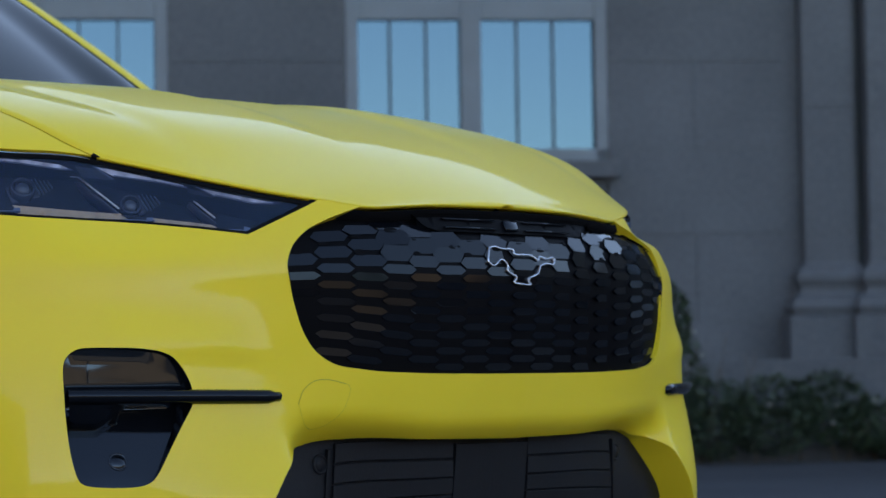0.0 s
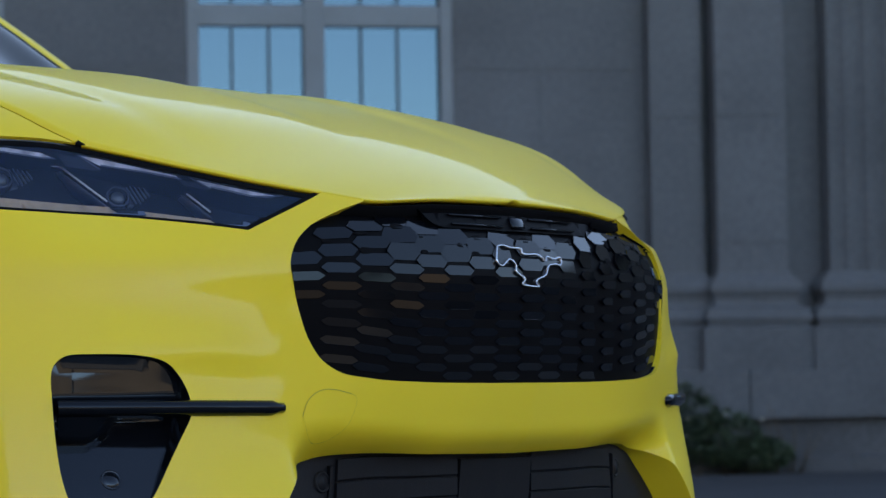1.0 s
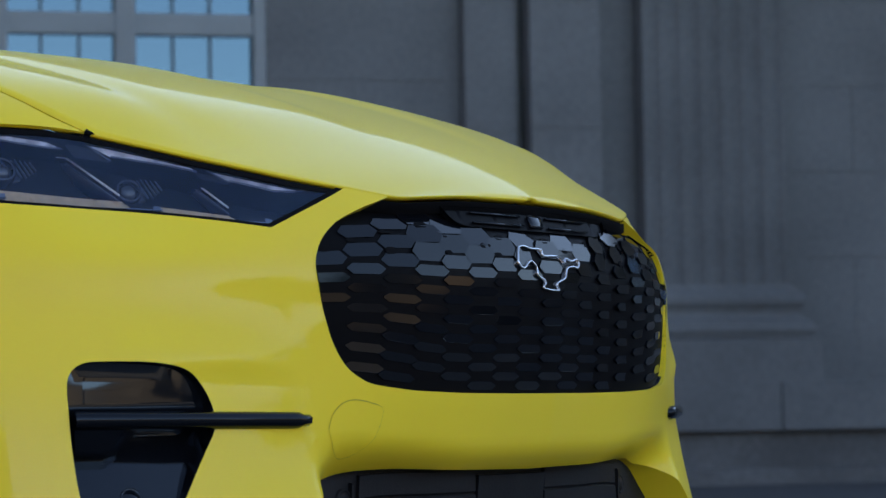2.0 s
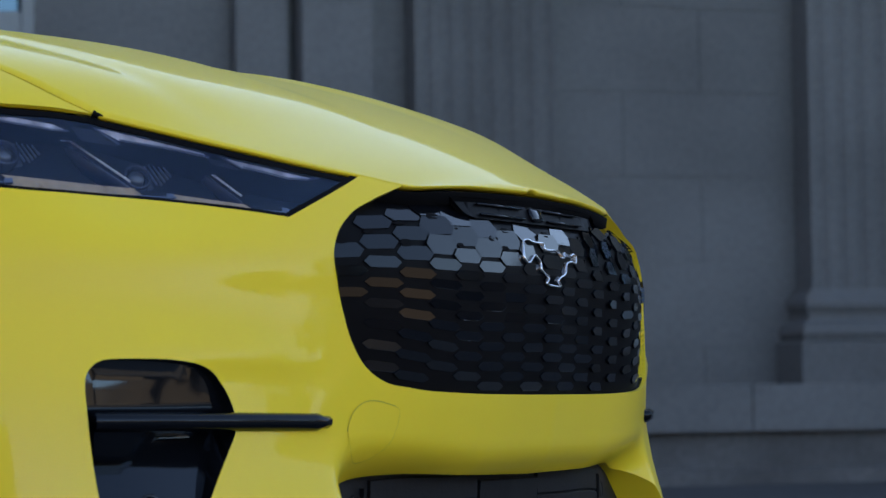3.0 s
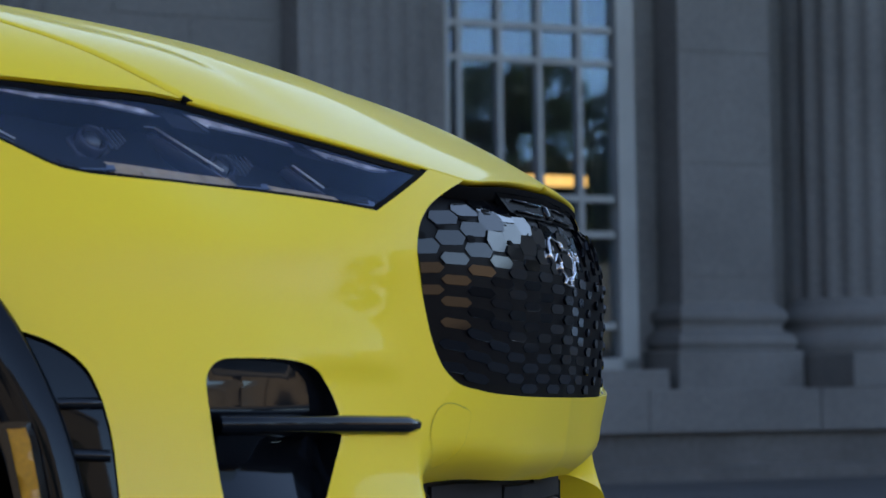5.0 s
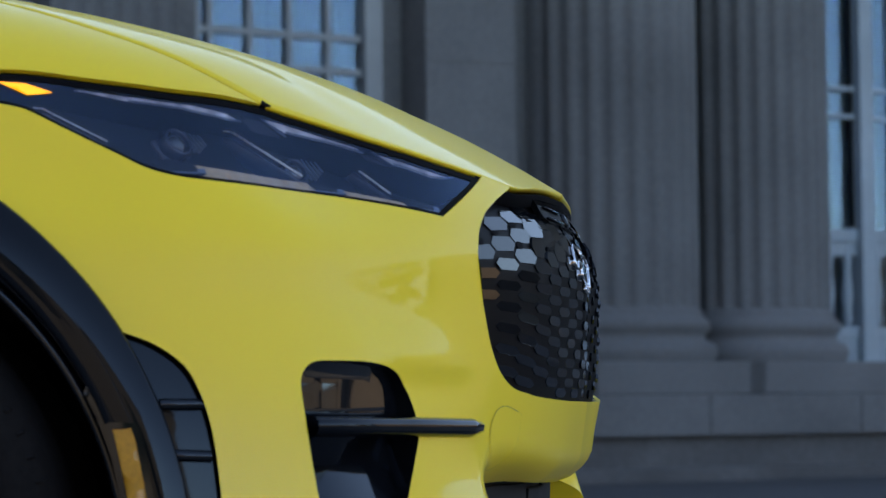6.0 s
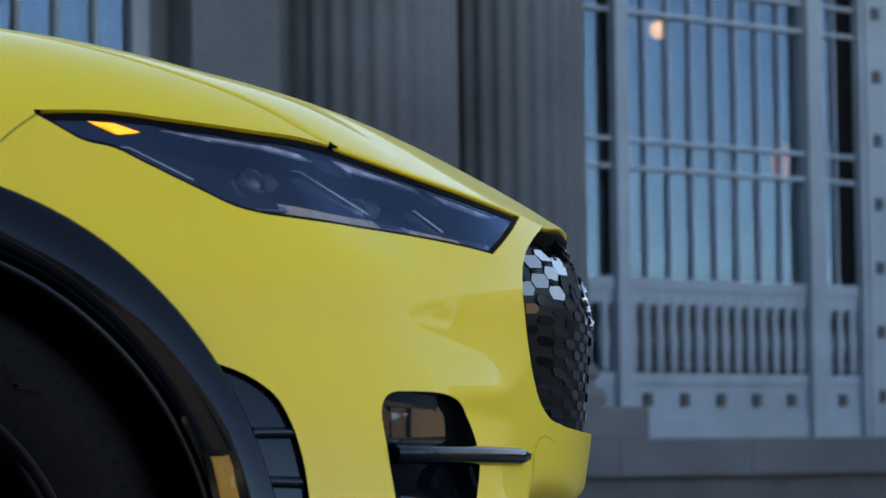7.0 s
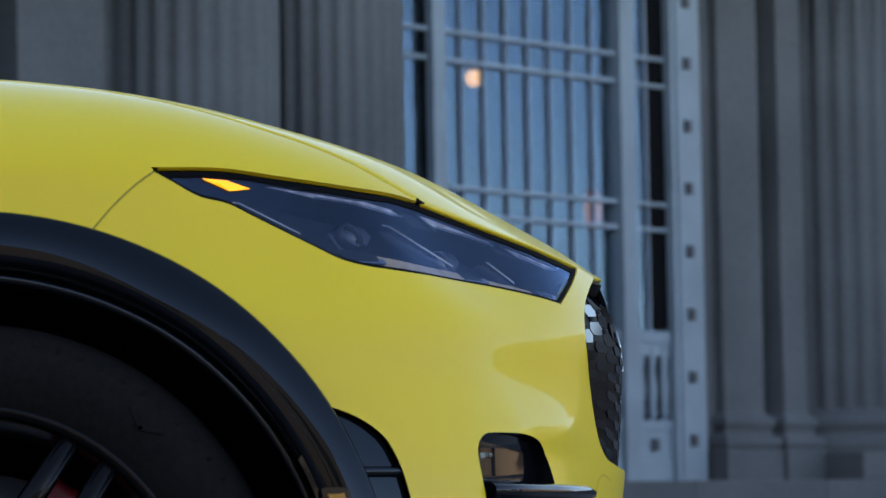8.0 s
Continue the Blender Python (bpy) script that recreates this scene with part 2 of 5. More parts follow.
def bonnet(x, q):
    """Points of the bonnet and wing tops at station x and share q of the half width."""
    x, q = np.broadcast_arrays(np.asarray(x, float), np.asarray(q, float))
    sh = x.shape
    x, q = x.ravel(), q.ravel()
    half = np.interp(-x, -edge_p[:, 0], -edge_p[:, 1])
    edge = np.interp(-x, -edge_p[:, 0], edge_p[:, 2])
    soft = 0.917 - 0.001 * x - 0.0648 * x**2 - 0.155 * x**3
    w = np.clip((x - 0.70) / 0.09, 0, 1)
    soft = soft * (1 - w) + edge * w
    a = np.abs(q)
    dome = hermite(DOME_X, DOME_K, x)
    z = soft + (hermite(CREST_X, CREST_Z, x) - soft) * ((1 - dome) * (1 - a ** hermite(SQUARE_X, SQUARE_P, x)) + dome * (1 - a**2)) + (edge - soft) * a**8
    y = half * a
    # a sunk middle panel and a groove before the shoulder, both fading towards the nose
    ys = y / (1 - 0.14 * np.clip((x - 0.2) / 0.5, 0, 1))
    fade = np.clip((0.70 - x) / 0.30, 0, 1) * np.clip((x + 0.9) / 0.5, 0, 1)
    fade = fade * fade * (3 - 2 * fade)
    z = z - fade * (0.0085 / (1 + np.exp((ys - 0.21) / 0.016)) + 0.0048 * np.exp(-(((ys - 0.585) / 0.038) ** 2)))
    return np.stack([x, -half * q, z], 1).reshape(*sh, 3)


# ---- car: helpers on the skin ----
from mathutils import geometry

ARC_S = np.linspace(-14, 14, 2801)
ARC_P = skin(ARC_S, 0.6)
ARC_L = np.concatenate([[0], np.cumsum(np.linalg.norm(np.diff(ARC_P, axis=0), axis=1))])
ARC_L -= np.interp(0, ARC_S, ARC_L)


def to_len(s):
    return np.interp(s, ARC_S, ARC_L)


def to_rib(length):
    return np.interp(length, ARC_L, ARC_S)


def rib_at(x, z):
    """The rib of the near side at which the skin at height z reaches back to x."""
    s = np.linspace(4, 13.5, 2000)
    return float(np.interp(-x, -skin(s, z)[:, 0], s))


def smooth_line(points, step=0.008):
    """A smooth open line through (rib, height) points, evenly stepped, in (length, height)."""
    p = np.array([(to_len(s), z) for s, z in points])
    k = np.concatenate([[0], np.cumsum(np.linalg.norm(np.diff(p, axis=0), axis=1))])
    n = max(2, int(k[-1] / step) + 1)
    return hermite(k, p, np.linspace(0, k[-1], n))


def straight(points, step=0.008):
    out = []
    p = np.array([(to_len(s), z) for s, z in points])
    for a, b in zip(p, p[1:]):
        n = max(1, int(np.linalg.norm(b - a) / step))
        out += [a + (b - a) * i / n for i in range(n)]
    return np.array(out + [p[-1]])


def edge_line(s0, s1, drop=0.0, step=0.008):
    n = max(2, int(abs(to_len(s1) - to_len(s0)) / step))
    s = np.linspace(s0, s1, n)
    return np.stack([to_len(s), edge_z(s) - drop], 1)


def rounded(points, step=0.008):
    """A closed outline with its corners cut twice, so that straight runs stay straight."""
    p = np.array(points, float)
    p[:, 0] = to_len(p[:, 0])
    for _ in range(2):
        q = np.roll(p, -1, axis=0)
        p = np.stack([0.75 * p + 0.25 * q, 0.25 * p + 0.75 * q], 1).reshape(-1, 2)
    out = []
    for a, b in zip(p, np.roll(p, -1, axis=0)):
        n = max(1, int(np.hypot(*(b - a)) / step))
        out += [a + (b - a) * k / n for k in range(n)]
    return np.array(out)


def join(*lines):
    out = [lines[0][0]]
    for line in lines:
        for p in line:
            if np.linalg.norm(p - out[-1]) > 0.0015:
                out.append(p)
    if np.linalg.norm(out[0] - out[-1]) < 0.0015:
        out.pop()
    return np.array(out)


def mirror_loop(half):
    """A half outline from and to the middle line, joined with its mirror image."""
    return join(half, (half * np.array([-1, 1]))[::-1])


def inside(pts, loop):
    x, y = pts[:, 0], pts[:, 1]
    hit = np.zeros(len(pts), bool)
    for (x0, y0), (x1, y1) in zip(loop, np.roll(loop, -1, axis=0)):
        if y0 != y1:
            hit ^= ((y0 > y) != (y1 > y)) & (x < (x1 - x0) * (y - y0) / (y1 - y0) + x0)
    return hit


def clear_of(pts, loops, gap):
    b = np.concatenate(loops)
    keep = np.ones(len(pts), bool)
    for i in range(0, len(pts), 400):
        d = np.linalg.norm(pts[i:i + 400, None] - b[None], axis=2).min(1)
        keep[i:i + 400] = d > gap
    return keep


def relief(s, z):
    """Forms of the bumper: the blade before the air duct, and the rounded chin."""
    s = np.abs(s)
    run = np.clip((s - 2.85) / 0.75, 0, 1) * np.clip((4.75 - s) / 0.5, 0, 1)
    run = run * run * (3 - 2 * run)
    crest = np.interp(s, [2.85, 3.1, 3.46, 3.9, 4.8], [0.576, 0.583, 0.592, 0.595, 0.599])
    up, down = np.clip((z - 0.569) / (crest - 0.569), 0, 1), np.clip((crest + 0.055 - z) / 0.055, 0, 1)
    blade = run * 0.0065 * up * down * down * (3 - 2 * down)
    # the chin under the grille rolls in towards the intake, as far as the hollow beside it
    chin = np.clip((2.95 - s) / 0.4, 0, 1)
    roll = np.clip((0.484 + 0.018 * np.clip((s - 1.0) / 1.4, 0, 1) - z) / 0.040, 0, 1.2)
    return chin * chin * (3 - 2 * chin) * 0.034 * roll * roll - blade


def on_skin(pts, inward=0.0, carved=False):
    s, z = to_rib(pts[:, 0]), pts[:, 1]
    if callable(inward):
        inward = inward(z)
    base, deep = skin(s, z), skin(s, z, 0.01)
    depth = np.zeros(len(s)) + inward + (relief(s, z) if carved else 0.0)
    return base + (deep - base) * (depth / 0.01)[:, None]


def patch(loop, holes=(), inward=0.0, step=0.016, rim=0.0, carved=False, bm=None):
    """A sheet on the skin within an outline, less its holes, with rims turned inwards."""
    loops = [loop, *holes]
    lo, hi = loop.min(0), loop.max(0)
    gx, gy = np.meshgrid(np.arange(lo[0], hi[0], step), np.arange(lo[1], hi[1], step))
    g = np.stack([gx.ravel(), gy.ravel()], 1)
    ok = inside(g, loop)
    for h in holes:
        ok &= ~inside(g, h)
    g = g[ok]
    g = g[clear_of(g, loops, step * 0.55)]
    pts, edges = [], []
    for line in loops:
        n0 = len(pts)
        pts += [tuple(p) for p in line]
        edges += [(n0 + i, n0 + (i + 1) % len(line)) for i in range(len(line))]
    pts += [tuple(p) for p in g]
    vs, _, fs, *_ = geometry.delaunay_2d_cdt([Vector(p) for p in pts], edges, [], 0, 1e-6)
    v2 = np.array([tuple(v) for v in vs])
    cen = np.array([v2[list(f)].mean(0) for f in fs])
    ok = inside(cen, loop)
    for h in holes:
        ok &= ~inside(cen, h)
    p3 = on_skin(v2, inward, carved)
    bm = bm or bmesh.new()
    bv = [bm.verts.new(p) for p in p3]
    out = Vector((1, -1, 0)) if loop[:, 0].mean() > 0.02 else Vector((1, 0, 0))
    for f, good in zip(fs, ok):
        if good:
            bm.faces.new([bv[i] for i in f])
    for v in [v for v in bv if not v.link_faces]:
        bm.verts.remove(v)
    bm.normal_update()
    bmesh.ops.recalc_face_normals(bm, faces=bm.faces[:])
    if sum(f.normal.dot(Vector((f.calc_center_median().x + 1.2, f.calc_center_median().y, 0))) for f in bm.faces) < 0:
        bmesh.ops.reverse_faces(bm, faces=bm.faces[:])
    if rim:
        for line in loops:
            ring(line, (inward, inward + 0.002, inward + rim), (0.0, 0.0015, 0.002), bm, carved)
    return bm


def ring(line, depths, spreads, bm, carved=False):
    """A rim along a closed outline that turns in from the skin."""
    rows = []
    for d in depths:
        rows.append([bm.verts.new(p) for p in on_skin(line, d, carved)])
    n = len(line)
    for a, b in zip(rows, rows[1:]):
        for i in range(n):
            j = (i + 1) % n
            bm.faces.new((a[i], a[j], b[j], b[i]))


def mirrored(bm):
    """Adds the mirror image across the middle plane."""
    geom = bmesh.ops.duplicate(bm, geom=bm.verts[:] + bm.edges[:] + bm.faces[:])["geom"]
    for v in geom:
        if isinstance(v, bmesh.types.BMVert):
            v.co.y = -v.co.y
    bmesh.ops.reverse_faces(bm, faces=[f for f in geom if isinstance(f, bmesh.types.BMFace)])
    bmesh.ops.remove_doubles(bm, verts=[v for v in bm.verts if abs(v.co.y) < 0.003], dist=0.002)
    return bm


def flip(bm):
    """Turns a near-side part into the far-side one."""
    for v in bm.verts:
        v.co.y = -v.co.y
    bmesh.ops.reverse_faces(bm, faces=bm.faces[:])
    return bm


def strip(line, width, inward, bm=None, carved=False):
    """A narrow ribbon along an open line on the skin."""
    bm = bm or bmesh.new()
    d = np.gradient(line, axis=0)
    n = np.stack([-d[:, 1], d[:, 0]], 1)
    n /= np.linalg.norm(n, axis=1)[:, None]
    a, b = on_skin(line + n * width / 2, inward, carved), on_skin(line - n * width / 2, inward, carved)
    va, vb = [bm.verts.new(p) for p in a], [bm.verts.new(p) for p in b]
    for i in range(len(line) - 1):
        bm.faces.new((va[i], va[i + 1], vb[i + 1], vb[i]))
    return bm


def bar(bm, a, b, w, h, up=(0, 0, 1), taper=1.0):
    """A bevelled straight bar from a to b."""
    a, b, up = Vector(a), Vector(b), Vector(up)
    d = (b - a).normalized()
    side = d.cross(up).normalized()
    up = side.cross(d)
    rings = []
    for p, k in ((a, 1.0), (b, taper)):
        ring_v = []
        for sx, sz in ((-1, -0.6), (-0.6, -1), (0.6, -1), (1, -0.6), (1, 0.6), (0.6, 1), (-0.6, 1), (-1, 0.6)):
            ring_v.append(bm.verts.new(p + side * sx * w / 2 * k + up * sz * h / 2 * k))
        rings.append(ring_v)
    for i in range(8):
        j = (i + 1) % 8
        bm.faces.new((rings[0][i], rings[0][j], rings[1][j], rings[1][i]))
    bm.faces.new(rings[0][::-1])
    bm.faces.new(rings[1])
    return bm


def lathe(profile, turns=64, bm=None, axis="Y"):
    """A body of revolution about the y axis from (radius, y) points."""
    bm = bm or bmesh.new()
    rows = []
    for k in range(turns):
        a = 2 * math.pi * k / turns
        rows.append([bm.verts.new((r * math.cos(a), y, r * math.sin(a))) for r, y in profile])
    for k in range(turns):
        a, b = rows[k], rows[(k + 1) % turns]
        for i in range(len(profile) - 1):
            bm.faces.new((a[i], a[i + 1], b[i + 1], b[i]))
    return bm


# ---- car: outlines ----
GRILLE = smooth_line([(0, 0.550), (0.7, 0.5505), (1.4, 0.5525), (2.1, 0.559), (2.42, 0.569), (2.58, 0.586), (2.70, 0.615), (2.77, 0.65), (2.81, 0.69), (2.82, 0.718), (2.76, 0.742), (2.62, 0.766), (2.38, 0.787), (2.05, 0.806)])
LAMP_LOW = join(smooth_line([(6.40, 0.9035), (6.30, 0.892), (6.17, 0.875), (5.97, 0.8645), (5.86, 0.850), (5.6, 0.818), (5.44, 0.8005), (5.27, 0.793), (5.05, 0.789), (4.5, 0.7835), (3.9, 0.7775), (3.45, 0.769), (3.1, 0.761)]), straight([(3.1, 0.761), (2.42, 0.8155)]))
DUCT = rounded([(5.03, 0.568), (5.04, 0.535), (5.04, 0.495), (5.01, 0.445), (4.95, 0.41), (4.91, 0.4), (4.82, 0.395), (4.61, 0.393), (4.39, 0.393), (4.28, 0.397), (4.20, 0.407), (4.06, 0.446), (3.91, 0.484), (3.79, 0.512), (3.785, 0.528), (3.81, 0.546), (3.855, 0.563), (3.92, 0.577), (4.0, 0.585), (4.13, 0.590), (4.35, 0.593), (4.74, 0.595), (4.88, 0.593), (4.98, 0.583)])
INTAKE = smooth_line([(0, 0.446), (1.0, 0.449), (2.0, 0.453), (2.50, 0.453), (2.70, 0.447), (2.84, 0.430), (3.15, 0.37), (3.39, 0.30), (3.46, 0.22)])
TRIM = smooth_line([(6.08, 0.625), (5.97, 0.616), (5.87, 0.603), (5.80, 0.588), (5.76, 0.565), (5.73, 0.53), (5.71, 0.45), (5.70, 0.22)])
SEAM = smooth_line([(6.40, 0.9035), (6.59, 0.887), (6.78, 0.86), (6.90, 0.8345)])
TOW = join(smooth_line([(2.76, 0.508), (2.71, 0.528), (2.63, 0.5395), (2.34, 0.540), (2.23, 0.533), (2.26, 0.51), (2.37, 0.483), (2.50, 0.472), (2.60, 0.472), (2.70, 0.483), (2.76, 0.508)]))


def arch(r, a0, a1, cx=0.0, n=60):
    """Points of a wheel arch of radius r round an axle, from angle a0 to a1 (degrees, 0 is ahead)."""
    out = []
    for k in range(n + 1):
        a = radians(a0 + (a1 - a0) * k / n)
        x, z = cx + r * math.cos(a), 0.36 + r * math.sin(a)
        out.append((to_len(rib_at(x, z)), z))
    return np.array(out)


seam_end = skin(6.90, 0.8345)
A_SEAM = math.degrees(math.atan2(0.8345 - 0.36, float(seam_end[0])))
trim_top = skin(6.08, 0.625)
A_TRIM = math.degrees(math.atan2(0.625 - 0.36, float(trim_top[0])))
R_ARCH = 0.5 * (math.hypot(float(seam_end[0]), 0.4745) + math.hypot(float(trim_top[0]), 0.265))

# ---- car: painted panels ----
CAR = empty("car", "bright yellow electric crossover with black trim, parked", "car")
CAR_PAINT = "bright yellow glossy paint"

bumper_half = join(GRILLE, edge_line(2.05, 2.42, 0.001), LAMP_LOW[::-1], SEAM, arch(R_ARCH, A_SEAM, A_TRIM, n=50), TRIM, straight([(5.70, 0.22), (3.46, 0.22)]), INTAKE[::-1], straight([(0, 0.446), (0, 0.550)]))
bm = patch(bumper_half, [DUCT], carved=True, step=0.011)
bm = mirrored(bm)
bumper = part("bumper", bm, YELLOW, CAR, CAR_PAINT)


def rim_part(name, line, depth, mat, parent, closed=True, both=True, carved=True, turn=False):
    """The turned-in wall of an opening, lying just under the panel's edge."""
    bm = bmesh.new()
    rows = [[bm.verts.new(p) for p in on_skin(line, d, carved)] for d in (0.0, 0.0025, depth)]
    n = len(line)
    for a, b in zip(rows, rows[1:]):
        for i in range(n if closed else n - 1):
            j = (i + 1) % n
            bm.faces.new((a[i], a[j], b[j], b[i]))
    if both:
        mirrored(bm)
    if turn:
        flip(bm)
    return part(name, bm, mat, parent)


rim_part("grille_rim", GRILLE, 0.040, YELLOW, bumper, closed=False)
rim_part("duct_rim", DUCT, 0.046, GLOSS_BLACK, bumper, both=False)
rim_part("duct_rim", DUCT, 0.046, GLOSS_BLACK, bumper, both=False, turn=True)
rim_part("intake_rim", INTAKE, 0.075, YELLOW, bumper, closed=False)
rim_part("lamp_rim", LAMP_LOW, 0.02, YELLOW, bumper, closed=False, both=False)
rim_part("lamp_rim", LAMP_LOW, 0.02, YELLOW, bumper, closed=False, both=False, turn=True)

# wings with the shoulder over the wheel
HOOD_GAP_X = [-0.75, 0.0, 0.20, 0.30, 0.40, 0.45, 0.50, 0.531]
HOOD_GAP_Q = [0.78, 0.785, 0.825, 0.865, 0.90, 0.93, 0.975, 1.0]


def hood_q(x):
    return np.where(x > 0.531, 1.0, hermite(HOOD_GAP_X, HOOD_GAP_Q, np.clip(x, -0.75, 0.531)))


def wing():
    s_end = rib_at(-0.62, 0.6)
    top_s = np.linspace(6.40, s_end, 60)
    edge = np.stack([to_len(top_s), edge_z(top_s)], 1)
    side = join(edge, straight([(s_end, float(edge_z(s_end))), (s_end, 0.36)]), straight([(s_end, 0.36), (rib_at(-R_ARCH * 0.985, 0.36), 0.36)]), arch(R_ARCH, 178, A_SEAM, n=70), SEAM[::-1])
    bm = patch(side, step=0.02)
    xs = np.concatenate([skin(top_s, edge_z(top_s))[::-1, 0], np.linspace(float(skin(6.4, 0.9045)[0]) + 0.006, 0.531, 50)])
    v = np.linspace(0, 1, 12)
    q = hood_q(xs)[:, None] + 0.004 + (1 - hood_q(xs)[:, None] - 0.004) * v[None]
    q = np.minimum(q, 1.0)
    p = bonnet(np.repeat(xs[:, None], len(v), 1), q)
    vs = [[bm.verts.new(c) for c in row] for row in p]
    for a, b in zip(vs, vs[1:]):
        for j in range(len(v) - 1):
            bm.faces.new((a[j], a[j + 1], b[j + 1], b[j]))
    bmesh.ops.remove_doubles(bm, verts=bm.verts[:], dist=0.0012)
    bmesh.ops.recalc_face_normals(bm, faces=bm.faces[:])
    if sum(f.normal.z + abs(f.normal.y) * (-1 if f.normal.y > 0 else 1) for f in bm.faces) < 0:
        bmesh.ops.reverse_faces(bm, faces=bm.faces[:])
    # the edge over the lamp turns down
    front = [c for c in p[60:, -1]]
    rows = [[bm.verts.new(c + np.array([-0.001 * k, 0.003 * k, -0.0018 * k])) for c in front] for k in (0, 1, 2)]
    for a, b in zip(rows, rows[1:]):
        for i in range(len(front) - 1):
            bm.faces.new((a[i], a[i + 1], b[i + 1], b[i]))
    return bm


wing_panel = part("wing", wing(), YELLOW, CAR, CAR_PAINT)
part("wing", flip(wing()), YELLOW, CAR, CAR_PAINT)

# bonnet with a rolled front edge
xs = np.concatenate([np.linspace(-0.50, 0.50, 60), np.linspace(0.515, 0.72, 26), 0.72 + 0.0805 * np.sin(np.linspace(0.06, math.pi / 2, 24))])
xs = np.minimum(xs, float(edge_p[:, 0].max()) - 0.0006)
v = np.linspace(-1, 1, 97)
pts = bonnet(np.repeat(xs[:, None], len(v), 1), hood_q(xs)[:, None] * v[None])
bm = grid_mesh(pts)
left, right, nose = pts[:, 0], pts[:, -1], pts[-1]
border = np.concatenate([left, nose[1:-1], right[::-1]])
rows = []
mid = np.array([0.1, 0, 0])
for drop, pull in ((0, 0), (0.0015, 0.0006), (0.004, 0.004), (0.005, 0.03)):
    inw = border - mid
    inw[:, 2] = 0
    inw /= np.maximum(np.linalg.norm(inw, axis=1), 1e-6)[:, None]
    rows.append([bm.verts.new(p) for p in border - inw * pull - np.array([0, 0, drop])])
for a, b in zip(rows, rows[1:]):
    for i in range(len(border) - 1):
        bm.faces.new((a[i], a[i + 1], b[i + 1], b[i]))
bmesh.ops.remove_doubles(bm, verts=bm.verts[:], dist=0.0004)
bmesh.ops.recalc_face_normals(bm, faces=bm.faces[:])
if sum(f.normal.z for f in bm.faces) < 0:
    bmesh.ops.reverse_faces(bm, faces=bm.faces[:])
part("bonnet", bm, YELLOW, CAR, CAR_PAINT)
# dark gap between bonnet and wing; near-black tray paints shade under the bonnet edge
for side in (1, -1):
    bm = bmesh.new()
    xx = np.linspace(-0.50, 0.53, 60)
    a, b = bonnet(xx, np.minimum(hood_q(xx) - 0.004, 1)), bonnet(xx, np.minimum(hood_q(xx) + 0.008, 1))
    a[:, 2] -= 0.006
    b[:, 2] -= 0.006
    a[:, 1] *= side
    b[:, 1] *= side
    va, vb = [bm.verts.new(p) for p in a], [bm.verts.new(p) for p in b]
    for i in range(len(xx) - 1):
        bm.faces.new((va[i], va[i + 1], vb[i + 1], vb[i]))
    part("shut_line", bm, DARK, CAR)
bm = bmesh.new()
s_ = np.linspace(-6.4, 6.4, 160)
top = np.stack([to_len(s_), edge_z(s_) - 0.006], 1)
rows = [[bm.verts.new(p) for p in on_skin(top - np.array([0, dz]), d)] for dz, d in ((0, 0.004), (0.010, 0.016), (0.012, 0.10))]
for a, b in zip(rows, rows[1:]):
    for i in range(len(s_) - 1):
        bm.faces.new((a[i], a[i + 1], b[i + 1], b[i]))
part("bonnet_seal", bm, DARK, CAR, "near-black tray painting shade into the gap under the bonnet")
part("panel_seam", strip(SEAM, 0.0022, -0.0006), SEAM_DARK, CAR)
part("panel_seam", flip(strip(SEAM, 0.0022, -0.0006)), SEAM_DARK, CAR)

# ---- car: grille panel ----
grille_loop = mirror_loop(join(GRILLE, edge_line(2.05, 0.0, 0.004)))


def grille_in(z):
    """How far the grille panel lies within the skin."""
    return np.interp(z, [0.55, 0.59, 0.65, 0.70, 0.756, 0.772, 0.80, 0.82], [0.011, 0.009, 0.005, 0.003, 0.008, 0.012, 0.024, 0.026])


panel = part("grille", patch(grille_loop, inward=grille_in, step=0.02), GRILLE_BASE, CAR, "gloss black closed grille panel with hexagon relief")
CELL_W, CELL_H, PITCH_L, PITCH_Z = 0.0363, 0.0126, 0.061, 0.0252
cell_meshes = {}
for size in range(5):
    for k in range(3):
        bm = bmesh.new()
        high = CELL_H * (0.46, 0.50, 0.58, 0.74, 1.0)[size]
        rim_v, top_v, low_v = [], [], []
        for cx, cz in ((-1, 0), (-0.68, 1), (0.68, 1), (1, 0), (0.68, -1), (-0.68, -1)):
            low_v.append(bm.verts.new((cx * CELL_W, 0.003, cz * high)))
            rim_v.append(bm.verts.new((cx * CELL_W * (0.99 if size < 4 else 1.0), -0.0003 - 0.0003 * k, cz * high * (0.985 if size < 4 else 1.0))))
            top_v.append(bm.verts.new((cx * CELL_W * (0.982 if size < 4 else 0.998), -0.0008, cz * high * (0.965 if size < 4 else 0.996))))
        for a, b in ((low_v, rim_v), (rim_v, top_v)):
            for i in range(6):
                bm.faces.new((a[i], a[(i + 1) % 6], b[(i + 1) % 6], b[i]))
        bm.faces.new(top_v)
        bm.normal_update()
        me = bpy.data.meshes.new("cell")
        bm.to_mesh(me)
        bm.free()
        me.materials.append(CELL_BLACK)
        cell_meshes[size, k] = me
bm = bmesh.new()
top_v = [bm.verts.new((a * 0.014, -0.0016, b * 0.0042)) for a, b in ((-1, 0), (-0.6, 1), (0.6, 1), (1, 0), (0.6, -1), (-0.6, -1))]
low_v = [bm.verts.new((v.co.x, 0.003, v.co.z)) for v in top_v]
bm.faces.new(top_v)
for i in range(6):
    bm.faces.new((low_v[i], low_v[(i + 1) % 6], top_v[(i + 1) % 6], top_v[i]))
notch_mesh = bpy.data.meshes.new("notch")
bm.to_mesh(notch_mesh)
bm.free()
